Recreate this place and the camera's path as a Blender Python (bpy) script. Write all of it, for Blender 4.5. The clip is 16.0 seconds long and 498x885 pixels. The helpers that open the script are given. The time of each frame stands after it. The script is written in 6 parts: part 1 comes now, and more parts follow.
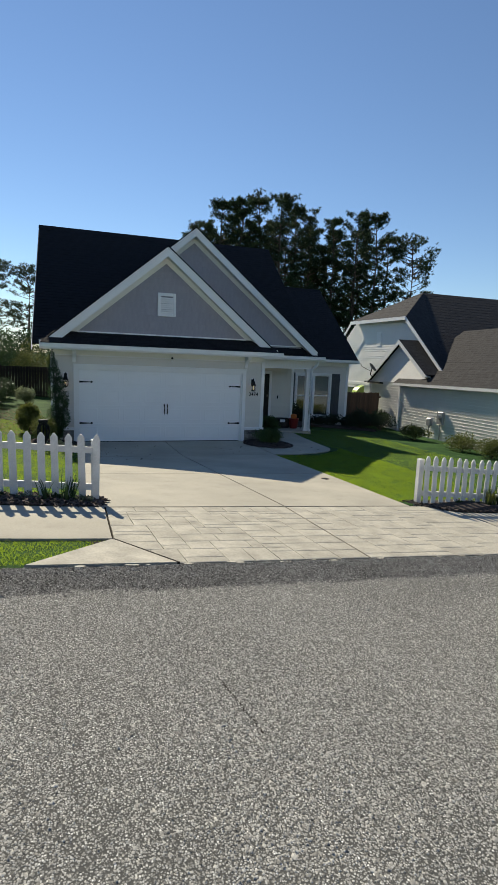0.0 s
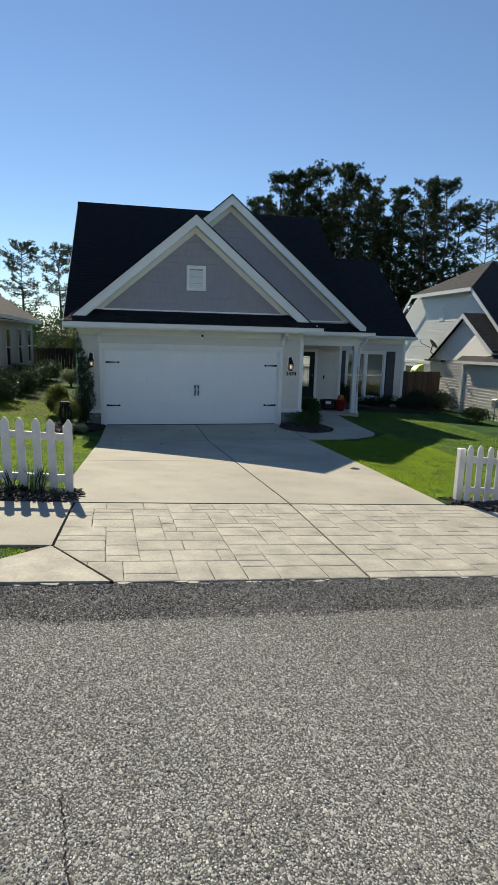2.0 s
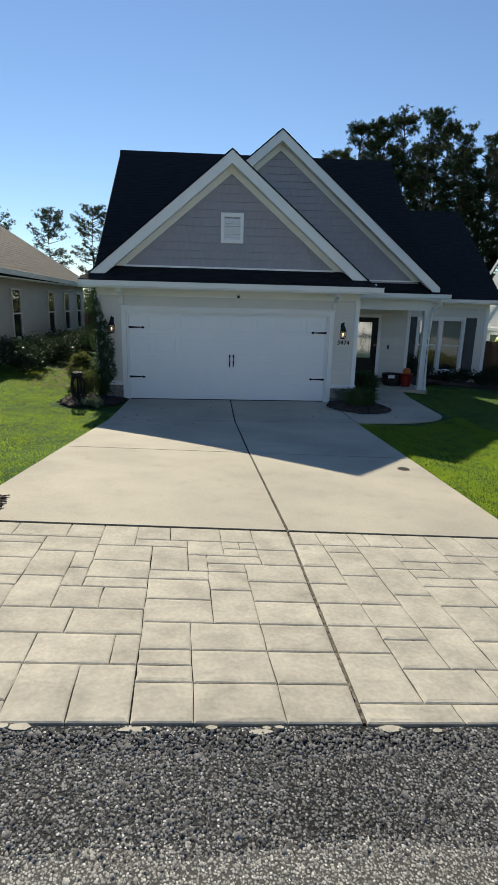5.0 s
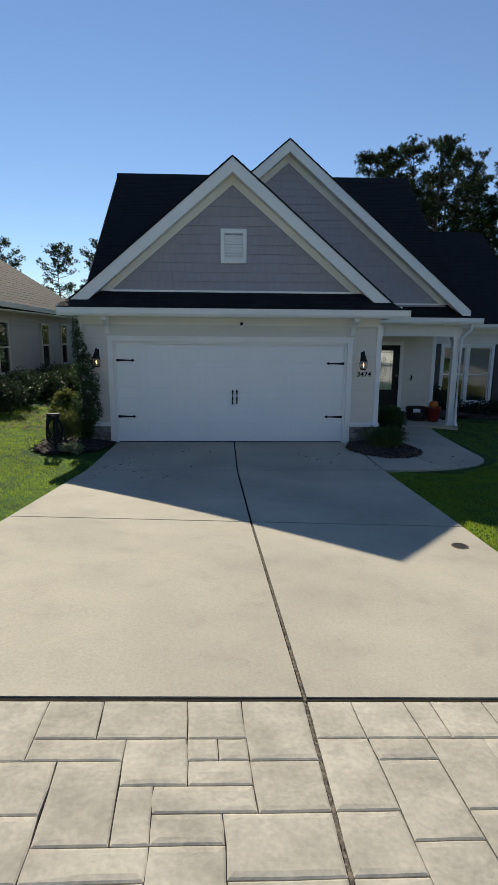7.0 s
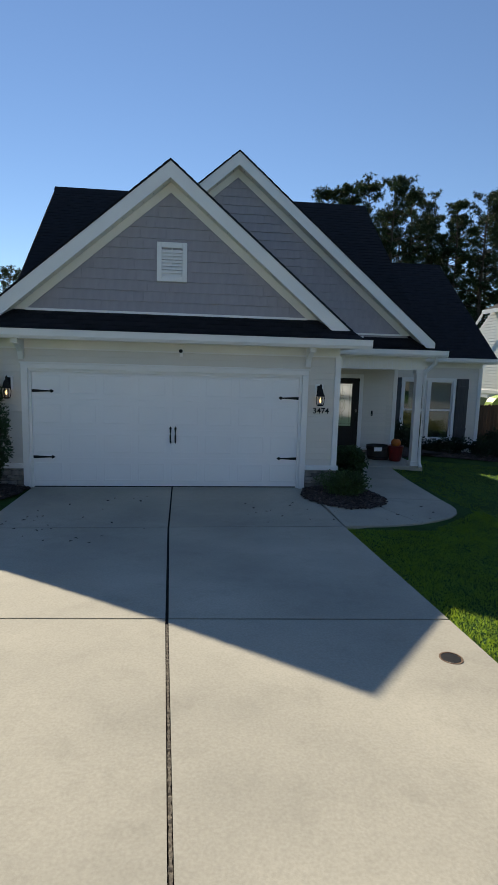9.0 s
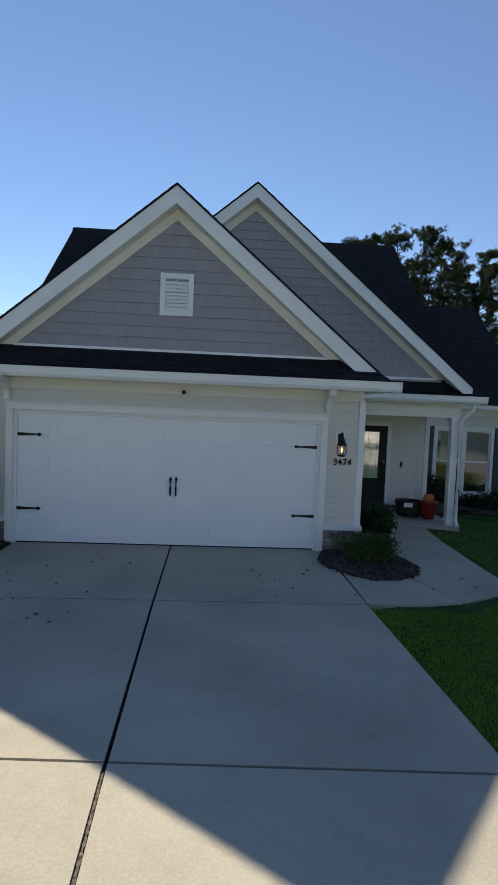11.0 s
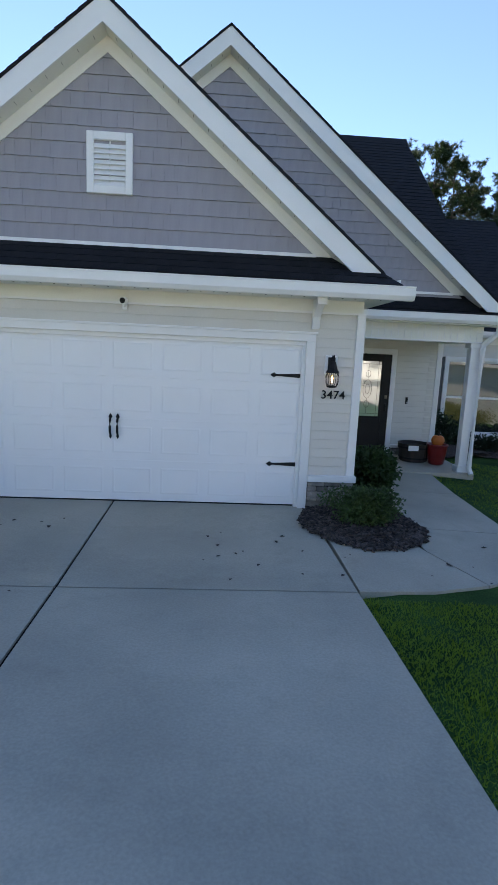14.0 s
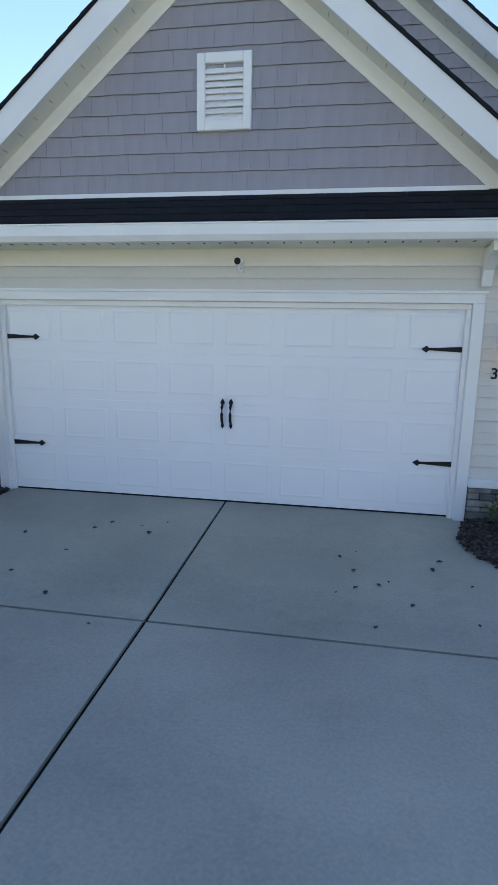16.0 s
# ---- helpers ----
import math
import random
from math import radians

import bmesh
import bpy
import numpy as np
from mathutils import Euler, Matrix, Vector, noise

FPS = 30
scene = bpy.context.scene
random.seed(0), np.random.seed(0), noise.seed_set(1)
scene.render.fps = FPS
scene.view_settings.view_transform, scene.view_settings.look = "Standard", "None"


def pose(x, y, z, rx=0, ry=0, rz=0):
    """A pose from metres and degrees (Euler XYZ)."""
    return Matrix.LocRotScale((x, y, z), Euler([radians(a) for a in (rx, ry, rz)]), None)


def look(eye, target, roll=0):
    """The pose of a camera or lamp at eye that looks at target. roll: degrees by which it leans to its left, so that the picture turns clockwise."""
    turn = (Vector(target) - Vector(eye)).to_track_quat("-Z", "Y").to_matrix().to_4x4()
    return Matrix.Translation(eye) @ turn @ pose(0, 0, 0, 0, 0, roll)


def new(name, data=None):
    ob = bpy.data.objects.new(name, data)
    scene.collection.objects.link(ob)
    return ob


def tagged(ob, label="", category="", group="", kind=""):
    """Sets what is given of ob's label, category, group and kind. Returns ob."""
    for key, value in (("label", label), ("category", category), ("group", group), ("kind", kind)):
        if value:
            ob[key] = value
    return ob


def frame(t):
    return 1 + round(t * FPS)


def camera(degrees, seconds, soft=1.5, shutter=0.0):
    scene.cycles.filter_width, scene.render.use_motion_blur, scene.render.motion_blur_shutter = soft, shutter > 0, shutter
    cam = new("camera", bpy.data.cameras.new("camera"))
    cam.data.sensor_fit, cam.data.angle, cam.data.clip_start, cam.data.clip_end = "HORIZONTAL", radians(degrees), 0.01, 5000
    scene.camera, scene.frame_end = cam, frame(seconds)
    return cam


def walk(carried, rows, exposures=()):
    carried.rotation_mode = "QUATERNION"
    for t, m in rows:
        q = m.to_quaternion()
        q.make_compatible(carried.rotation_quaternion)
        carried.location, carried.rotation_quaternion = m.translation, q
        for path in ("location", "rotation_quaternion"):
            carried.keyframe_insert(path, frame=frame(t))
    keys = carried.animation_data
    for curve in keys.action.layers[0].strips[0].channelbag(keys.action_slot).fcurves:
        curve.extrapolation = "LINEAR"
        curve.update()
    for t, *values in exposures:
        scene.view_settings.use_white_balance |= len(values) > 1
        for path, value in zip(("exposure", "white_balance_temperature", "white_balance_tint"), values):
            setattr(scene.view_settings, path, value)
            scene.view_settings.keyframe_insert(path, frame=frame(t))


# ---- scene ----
cam = camera(49.7, 16.0)
PATH = [
    (0, (-2.587, -16.016, 2.529), (-1.964, -14.14, 2.227), 2.3),
    (0.5, (-2.293, -15.859, 2.496), (-1.712, -13.972, 2.179), 2.2),
    (1, (-2.028, -15.677, 2.484), (-1.514, -13.773, 2.149), 1.9),
    (1.5, (-1.769, -15.365, 2.467), (-1.325, -13.448, 2.112), 1.5),
    (2, (-1.428, -15.148, 2.438), (-1.041, -13.223, 2.061), 1.4),
    (2.5, (-1.14, -14.877, 2.415), (-0.805, -12.947, 2.011), 1.5),
    (3, (-0.921, -14.53, 2.395), (-0.622, -12.602, 1.956), 1.8),
    (3.5, (-0.655, -14.264, 2.381), (-0.392, -12.34, 1.901), 2.3),
    (4, (-0.45, -13.921, 2.304), (-0.235, -11.998, 1.797), 2.4),
    (4.5, (-0.333, -13.605, 2.329), (-0.177, -11.677, 1.82), 2.1),
    (7, (-0.022, -11.362, 2.26), (0.049, -9.401, 1.871), 0.5),
    (7.5, (0.08, -10.964, 2.255), (0.174, -9.005, 1.862), 0.8),
    (8, (0.222, -10.546, 2.256), (0.355, -8.588, 1.869), 1.2),
    (8.5, (0.284, -10.163, 2.23), (0.46, -8.202, 1.877), 1.4),
    (9, (0.373, -9.813, 2.266), (0.595, -7.846, 1.986), 1.6),
    (11.5, (0.8, -8.336, 2.227), (0.883, -6.34, 2.119), 2.6),
    (12, (0.781, -8.003, 2.203), (0.848, -6.014, 2.004), 2.7),
    (12.5, (0.98, -7.66, 2.118), (1.077, -5.681, 1.848), 2.9),
    (13, (1.114, -7.353, 2.07), (1.251, -5.383, 1.752), 2.9),
    (13.5, (1.188, -7.012, 2.03), (1.341, -5.046, 1.695), 2.8),
    (14, (1.366, -6.704, 1.994), (1.488, -4.737, 1.655), 2.6),
    (14.5, (1.427, -6.398, 1.973), (1.466, -4.428, 1.628), 2.4),
    (15, (1.353, -6.09, 1.948), (1.271, -4.125, 1.588), 2.1),
    (15.5, (1.341, -5.78, 1.901), (1.125, -3.829, 1.518), 1.4),
    (16, (1.216, -5.474, 1.802), (0.905, -3.538, 1.41), 1.1),
]
walk(cam, [(t, look(eye, target, roll)) for t, eye, target, roll in PATH],
     [(0, 0.26, 6950, 10), (4.5, 0.36, 7000, 10), (7, 0.20, 6900, 12), (9, 0.26, 6900, 11), (11.5, 0.56, 7200, 14), (12.5, 1.00, 7250, 15), (13, 1.20, 7250, 15.5), (14, 1.36, 7250, 16), (14.5, 1.32, 7250, 16), (16, 1.45, 7150, 15)])

# ---- world, sun ----
SUN = Vector((-0.284, 1.217, 1.0)).normalized()
world = bpy.data.worlds.new("sky")
scene.world = world
world.use_nodes = True
wn = world.node_tree.nodes
sky = wn.new("ShaderNodeTexSky")
sky.sky_type, sky.sun_disc = "NISHITA", False
sky.sun_elevation, sky.sun_rotation = math.asin(SUN.z), math.atan2(SUN.x, SUN.y)
sky.air_density, sky.dust_density, sky.ozone_density = 1.0, 0.0, 6.0
world.node_tree.links.new(sky.outputs[0], wn["Background"].inputs[0])
wn["Background"].inputs[1].default_value = 0.10
sun_data = bpy.data.lights.new("sun", "SUN")
sun_data.energy, sun_data.angle, sun_data.color = 5.0, radians(0.53), (1.0, 0.935, 0.78)
sun_lamp = new("sun", sun_data)
sun_lamp.matrix_world = look(SUN * 50, (0, 0, 0))


# ---- materials ----
def mat(name, colour, rough=0.6, metal=0.0, colour2=None, scale=4.0, detail=6.0, fine=0.0, fine_scale=120.0, bump=0.0, bump_scale=60.0,
        per_piece=0.0, spec=0.5, stretch=(1, 1, 1), transmission=0.0, coat=0.0, bump_depth=0.01, bump_twist=0.0, blotch=0.0, leafy=0.0, through_colour=None, island=0.0):
    """A procedural surface: two colours mixed by broad noise, fine grain, relief, and a shift from piece to piece."""
    m = bpy.data.materials.new(name)
    m.use_nodes = True
    n, l = m.node_tree.nodes, m.node_tree.links
    b = n["Principled BSDF"]
    b.inputs["Roughness"].default_value, b.inputs["Metallic"].default_value = rough, metal
    b.inputs["Specular IOR Level"].default_value = spec
    b.inputs["Transmission Weight"].default_value = transmission
    b.inputs["Coat Weight"].default_value = coat
    co = n.new("ShaderNodeTexCoord")
    mp = n.new("ShaderNodeMapping")
    mp.inputs["Scale"].default_value = stretch
    l.new(co.outputs["Object"], mp.inputs["Vector"])
    big = n.new("ShaderNodeTexNoise")
    big.inputs["Scale"].default_value, big.inputs["Detail"].default_value = scale, detail
    l.new(mp.outputs[0], big.inputs["Vector"])
    ramp = n.new("ShaderNodeValToRGB")
    c2 = colour2 or tuple(c * 0.86 for c in colour)
    ramp.color_ramp.elements[0].position, ramp.color_ramp.elements[1].position = 0.32, 0.68
    ramp.color_ramp.elements[0].color, ramp.color_ramp.elements[1].color = (*c2, 1), (*colour, 1)
    l.new(big.outputs[0], ramp.inputs[0])
    out = ramp.outputs[0]
    if fine:
        small = n.new("ShaderNodeTexNoise")
        small.inputs["Scale"].default_value, small.inputs["Detail"].default_value = fine_scale, 3
        l.new(mp.outputs[0], small.inputs["Vector"])
        r = n.new("ShaderNodeMapRange")
        r.inputs["From Min"].default_value, r.inputs["From Max"].default_value = 0.3, 0.7
        r.inputs["To Min"].default_value, r.inputs["To Max"].default_value = 1 - fine, 1 + fine
        l.new(small.outputs[0], r.inputs[0])
        mul = n.new("ShaderNodeVectorMath")
        mul.operation = "SCALE"
        l.new(out, mul.inputs[0])
        l.new(r.outputs[0], mul.inputs["Scale"])
        out = mul.outputs[0]
    if per_piece:
        info = n.new("ShaderNodeObjectInfo")
        r = n.new("ShaderNodeMapRange")
        r.inputs["To Min"].default_value, r.inputs["To Max"].default_value = 1 - per_piece, 1 + per_piece
        l.new(info.outputs["Random"], r.inputs[0])
        mul = n.new("ShaderNodeVectorMath")
        mul.operation = "SCALE"
        l.new(out, mul.inputs[0])
        l.new(r.outputs[0], mul.inputs["Scale"])
        out = mul.outputs[0]
    if island:
        info = n.new("ShaderNodeNewGeometry")
        r = n.new("ShaderNodeMapRange")
        r.inputs["To Min"].default_value, r.inputs["To Max"].default_value = 1 - island, 1 + island
        l.new(info.outputs["Random Per Island"], r.inputs[0])
        mul = n.new("ShaderNodeVectorMath")
        mul.operation = "SCALE"
        l.new(out, mul.inputs[0])
        l.new(r.outputs[0], mul.inputs["Scale"])
        out = mul.outputs[0]
    if blotch:
        spot = n.new("ShaderNodeTexNoise")
        spot.inputs["Scale"].default_value, spot.inputs["Detail"].default_value, spot.inputs["Roughness"].default_value = 2.7, 7, 0.65
        l.new(mp.outputs[0], spot.inputs["Vector"])
        r = n.new("ShaderNodeMapRange")
        r.inputs["From Min"].default_value, r.inputs["From Max"].default_value = 0.52, 0.72
        r.inputs["To Min"].default_value, r.inputs["To Max"].default_value = 1.0, 1 - blotch
        l.new(spot.outputs[0], r.inputs[0])
        mul = n.new("ShaderNodeVectorMath")
        mul.operation = "SCALE"
        l.new(out, mul.inputs[0])
        l.new(r.outputs[0], mul.inputs["Scale"])
        out = mul.outputs[0]
    l.new(out, b.inputs["Base Color"])
    if leafy:
        thin, both = n.new("ShaderNodeBsdfTranslucent"), n.new("ShaderNodeMixShader")
        if through_colour:
            thin.inputs["Color"].default_value = (*through_colour, 1)
        else:
            l.new(out, thin.inputs["Color"])
        both.inputs[0].default_value = leafy
        l.new(b.outputs[0], both.inputs[1])
        l.new(thin.outputs[0], both.inputs[2])
        l.new(both.outputs[0], n["Material Output"].inputs["Surface"])
    if bump:
        tex = n.new("ShaderNodeTexNoise")
        tex.inputs["Scale"].default_value, tex.inputs["Detail"].default_value = bump_scale, 4
        l.new(mp.outputs[0], tex.inputs["Vector"])
        bp = n.new("ShaderNodeBump")
        bp.inputs["Strength"].default_value, bp.inputs["Distance"].default_value = bump, bump_depth
        tex.inputs["Distortion"].default_value = bump_twist
        l.new(tex.outputs[0], bp.inputs["Height"])
        l.new(bp.outputs[0], b.inputs["Normal"])
    return m


def asphalt(name, pit, stones, size, patch_scale=0.6, rough=0.9, bump=1.0):
    """Asphalt: stones of many greys pressed in a dark binder, worn in broad patches."""
    m = bpy.data.materials.new(name)
    m.use_nodes = True
    n, l = m.node_tree.nodes, m.node_tree.links
    b = n["Principled BSDF"]
    b.inputs["Roughness"].default_value, b.inputs["Specular IOR Level"].default_value = rough, 0.06
    co = n.new("ShaderNodeTexCoord")
    warp = n.new("ShaderNodeTexNoise")
    warp.inputs["Scale"].default_value = 0.5 / size
    l.new(co.outputs["Object"], warp.inputs["Vector"])
    add = n.new("ShaderNodeVectorMath")
    add.operation = "MULTIPLY_ADD"
    l.new(warp.outputs["Color"], add.inputs[0])
    add.inputs[1].default_value = (size * 0.9, size * 0.9, size * 0.9)
    l.new(co.outputs["Object"], add.inputs[2])
    v = n.new("ShaderNodeTexVoronoi")
    v.inputs["Scale"].default_value = 1 / size
    l.new(add.outputs[0], v.inputs["Vector"])
    sep = n.new("ShaderNodeSeparateColor")
    l.new(v.outputs["Color"], sep.inputs[0])
    ramp = n.new("ShaderNodeValToRGB")
    for i, (p, c) in enumerate(stones):
        e = ramp.color_ramp.elements[i] if i < 2 else ramp.color_ramp.elements.new(p)
        e.position, e.color = p, (*c, 1)
    l.new(sep.outputs[0], ramp.inputs[0])
    edge_ = n.new("ShaderNodeMapRange")
    edge_.inputs["From Min"].default_value, edge_.inputs["From Max"].default_value = 0.33, 0.55
    l.new(v.outputs["Distance"], edge_.inputs[0])
    mix = n.new("ShaderNodeMix")
    mix.data_type = "RGBA"
    l.new(edge_.outputs[0], mix.inputs["Factor"])
    l.new(ramp.outputs[0], mix.inputs["A"])
    mix.inputs["B"].default_value = (*pit, 1)
    big = n.new("ShaderNodeTexNoise")
    big.inputs["Scale"].default_value, big.inputs["Detail"].default_value = patch_scale, 8
    l.new(co.outputs["Object"], big.inputs["Vector"])
    r = n.new("ShaderNodeMapRange")
    r.inputs["From Min"].default_value, r.inputs["From Max"].default_value = 0.3, 0.7
    r.inputs["To Min"].default_value, r.inputs["To Max"].default_value = 0.66, 1.28
    l.new(big.outputs[0], r.inputs[0])
    mul = n.new("ShaderNodeVectorMath")
    mul.operation = "SCALE"
    l.new(mix.outputs["Result"], mul.inputs[0])
    l.new(r.outputs[0], mul.inputs["Scale"])
    l.new(mul.outputs[0], b.inputs["Base Color"])
    bp = n.new("ShaderNodeBump")
    bp.invert = True
    bp.inputs["Strength"].default_value, bp.inputs["Distance"].default_value = bump, size * 0.5
    l.new(v.outputs["Distance"], bp.inputs["Height"])
    l.new(bp.outputs[0], b.inputs["Normal"])
    return m


M_SIDING = mat("vinyl_siding", (0.68, 0.65, 0.59), 0.45, colour2=(0.65, 0.62, 0.563), scale=1.5, fine=0.03, fine_scale=60, per_piece=0.02)
M_SHAKE = mat("grey_shakes", (0.325, 0.31, 0.34), 0.6, colour2=(0.295, 0.282, 0.312), scale=2.5, fine=0.05, fine_scale=90, bump=0.12, bump_scale=40, per_piece=0.03, stretch=(6, 1, 1))
M_TRIM = mat("white_trim", (0.84, 0.835, 0.82), 0.4, colour2=(0.80, 0.795, 0.78), scale=2, fine=0.02)
M_SOFFIT = mat("cream_soffit", (0.82, 0.81, 0.745), 0.5, colour2=(0.79, 0.78, 0.715), scale=2, fine=0.03)
M_DOOR = mat("white_steel", (0.86, 0.865, 0.87), 0.4, colour2=(0.83, 0.835, 0.84), scale=1.2, fine=0.02, fine_scale=200, bump=0.04, bump_scale=150)
M_ROOF = mat("dark_shingles", (0.014, 0.0145, 0.018), 0.9, colour2=(0.009, 0.0095, 0.012), scale=6, fine=0.35, fine_scale=160, bump=0.5, bump_scale=120, per_piece=0.25, spec=0.25)
M_FRAME_T = mat("tan_frame", (0.60, 0.585, 0.54), 0.5, colour2=(0.55, 0.54, 0.50), scale=3)
M_ROOF_L = mat("weathered_shingles", (0.048, 0.0465, 0.048), 0.9, colour2=(0.026, 0.025, 0.026), scale=5, fine=0.4, fine_scale=60, bump=0.4, bump_scale=90, spec=0.2)
M_ROOF_N = mat("charcoal_shingles", (0.032, 0.031, 0.034), 0.9, colour2=(0.020, 0.0195, 0.021), scale=5, fine=0.3, fine_scale=60, bump=0.4, bump_scale=90, spec=0.25)
# far fence wood: the shade it stands in is put into this near-black colour
M_SHADE_WOOD = mat("fence_wood_shade_in_colour", (0.03, 0.022, 0.018), 0.9, colour2=(0.018, 0.014, 0.012), scale=5, per_piece=0.2)
M_ROOF_B = mat("brown_shingles", (0.036, 0.0355, 0.038), 0.9, colour2=(0.020, 0.0195, 0.021), scale=5, fine=0.3, fine_scale=80, bump=0.4, bump_scale=90, spec=0.25)
M_BLACK = mat("black_iron", (0.010, 0.010, 0.011), 0.6, spec=0.2, colour2=(0.02, 0.02, 0.02), scale=20, bump=0.1)
M_CONC = mat("concrete", (0.462, 0.43, 0.353), 0.8, colour2=(0.338, 0.318, 0.266), scale=0.7, detail=12, blotch=0.12, fine=0.08, fine_scale=60, bump=0.10, bump_scale=180, per_piece=0.025, spec=0.15)
M_STAMP = mat("stamped_concrete", (0.48, 0.45, 0.375), 0.8, colour2=(0.335, 0.315, 0.265), scale=4.0, detail=10, fine=0.10, fine_scale=40, bump=0.5, bump_scale=7.0, per_piece=0.06, bump_depth=0.02, bump_twist=0.35, spec=0.15)
M_JOINT = mat("dark_joint", (0.014, 0.012, 0.010), 0.95, colour2=(0.034, 0.028, 0.023), scale=14, spec=0.1)
M_GRIT = mat("joint_grit", (0.20, 0.175, 0.14), 0.95, colour2=(0.07, 0.06, 0.05), scale=40, fine=0.3, spec=0.1)
M_ROAD = asphalt("road_asphalt", (0.085, 0.085, 0.080), [(0.0, (0.19, 0.1895, 0.178)), (0.5, (0.335, 0.334, 0.315)), (0.9, (0.49, 0.488, 0.462)), (1.0, (0.76, 0.757, 0.73))], 0.0100, 0.4, bump=0.5)
M_EDGE = asphalt("edge_asphalt", (0.03, 0.031, 0.031), [(0.0, (0.085, 0.086, 0.086)), (0.5, (0.17, 0.171, 0.17)), (0.85, (0.28, 0.281, 0.278)), (1.0, (0.55, 0.55, 0.54))], 0.0135, 1.2, bump=0.9)
M_CHIP = mat("asphalt_chips", (0.372, 0.366, 0.34), 0.85, colour2=(0.215, 0.212, 0.198), scale=90, detail=2, spec=0.2, island=0.62)
M_CHIP_D = mat("dark_asphalt_chips", (0.17, 0.171, 0.172), 0.85, colour2=(0.085, 0.086, 0.087), scale=70, detail=2, spec=0.25, island=0.65)
M_GRASS = mat("lawn", (0.042, 0.10, 0.024), 0.9, colour2=(0.016, 0.048, 0.013), scale=1.3, detail=8, fine=0.45, fine_scale=70, bump=0.8, bump_scale=80, spec=0.1)
M_BLADE = mat("grass_blades", (0.045, 0.13, 0.036), 0.6, colour2=(0.018, 0.066, 0.018), scale=2.2, detail=8, spec=0.25, leafy=0.5, through_colour=(0.40, 0.56, 0.05), island=0.35)
M_MULCH = mat("bark_mulch", (0.095, 0.07, 0.06), 0.95, colour2=(0.018, 0.014, 0.0125), scale=26, fine=0.5, fine_scale=70, bump=1.0, bump_scale=50, per_piece=0.4, island=0.75)
M_LITTER = mat("dry_leaves", (0.21, 0.13, 0.07), 0.8, colour2=(0.11, 0.065, 0.035), scale=8, island=0.4, leafy=0.25)
M_STONE = mat("ledge_stone", (0.31, 0.285, 0.25), 0.85, colour2=(0.14, 0.13, 0.122), scale=7, fine=0.15, fine_scale=60, bump=0.6, bump_scale=25, per_piece=0.35)
M_SHRUB = mat("shrub_leaves", (0.04, 0.085, 0.024), 0.55, colour2=(0.022, 0.05, 0.014), scale=3, fine=0.3, fine_scale=30, leafy=0.4)
M_SHRUB_L = mat("bright_shrub_leaves", (0.085, 0.14, 0.04), 0.5, colour2=(0.035, 0.075, 0.02), scale=3, fine=0.3, fine_scale=30, leafy=0.35, island=0.35)
M_SHRUB_Y = mat("yellow_green_leaves", (0.17, 0.18, 0.045), 0.55, colour2=(0.06, 0.09, 0.02), scale=3, fine=0.3, fine_scale=30, leafy=0.4)
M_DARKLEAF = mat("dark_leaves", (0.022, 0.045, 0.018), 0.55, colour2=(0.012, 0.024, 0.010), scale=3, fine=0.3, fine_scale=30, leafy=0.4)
M_HEDGE = mat("glossy_hedge_leaves", (0.03, 0.062, 0.022), 0.32, colour2=(0.014, 0.03, 0.011), scale=3, fine=0.3, fine_scale=30, leafy=0.25, island=0.4)
M_PALE = mat("pale_leaves", (0.28, 0.32, 0.22), 0.55, colour2=(0.10, 0.14, 0.06), scale=6, fine=0.3, fine_scale=30, leafy=0.4)
M_PINE = mat("pine_needles", (0.046, 0.074, 0.026), 0.6, colour2=(0.02, 0.036, 0.014), scale=0.6, fine=0.3, fine_scale=8, leafy=0.3)
M_BARK = mat("pine_bark", (0.11, 0.08, 0.06), 0.95, colour2=(0.05, 0.04, 0.032), scale=4, fine=0.3, fine_scale=20, bump=0.8, bump_scale=12, stretch=(1, 1, 0.25))
M_WHITE_SIDE = mat("white_siding", (0.78, 0.77, 0.74), 0.5, colour2=(0.74, 0.73, 0.70), scale=1.2, fine=0.03)
M_GREY_SIDE = mat("tan_siding", (0.43, 0.41, 0.36), 0.5, colour2=(0.39, 0.37, 0.325), scale=1.2, fine=0.03)
M_FENCE_W = mat("white_fence_paint", (0.74, 0.73, 0.71), 0.5, colour2=(0.60, 0.59, 0.57), scale=5, detail=9, fine=0.06, fine_scale=50, bump=0.15, bump_scale=60, per_piece=0.03)
M_FENCE_B = mat("brown_fence_wood", (0.12, 0.07, 0.042), 0.85, colour2=(0.07, 0.042, 0.027), scale=5, fine=0.2, bump=0.4, per_piece=0.2, stretch=(6, 6, 0.6))
M_SHUTTER = mat("dark_shutter", (0.05, 0.055, 0.065), 0.5, colour2=(0.042, 0.046, 0.055), scale=4)
M_FDOOR = mat("charcoal_door", (0.014, 0.013, 0.013), 0.5, spec=0.2, colour2=(0.018, 0.017, 0.016), scale=3, bump=0.05)
M_GLASS = mat("window_glass", (0.02, 0.022, 0.024), 0.03, colour2=(0.018, 0.02, 0.022), spec=1.0, coat=1.0)
M_GLASS.node_tree.nodes["Principled BSDF"].inputs["IOR"].default_value = 1.9
M_CLEAR = mat("leaded_glass", (0.60, 0.63, 0.66), 0.03, 0.5, spec=1.0, coat=0.8, bump=0.04, bump_scale=30)
M_LEAD = mat("lead_came", (0.10, 0.10, 0.10), 0.4, 0.8)
M_BRASS = mat("dark_nickel", (0.16, 0.15, 0.14), 0.3, 0.9)
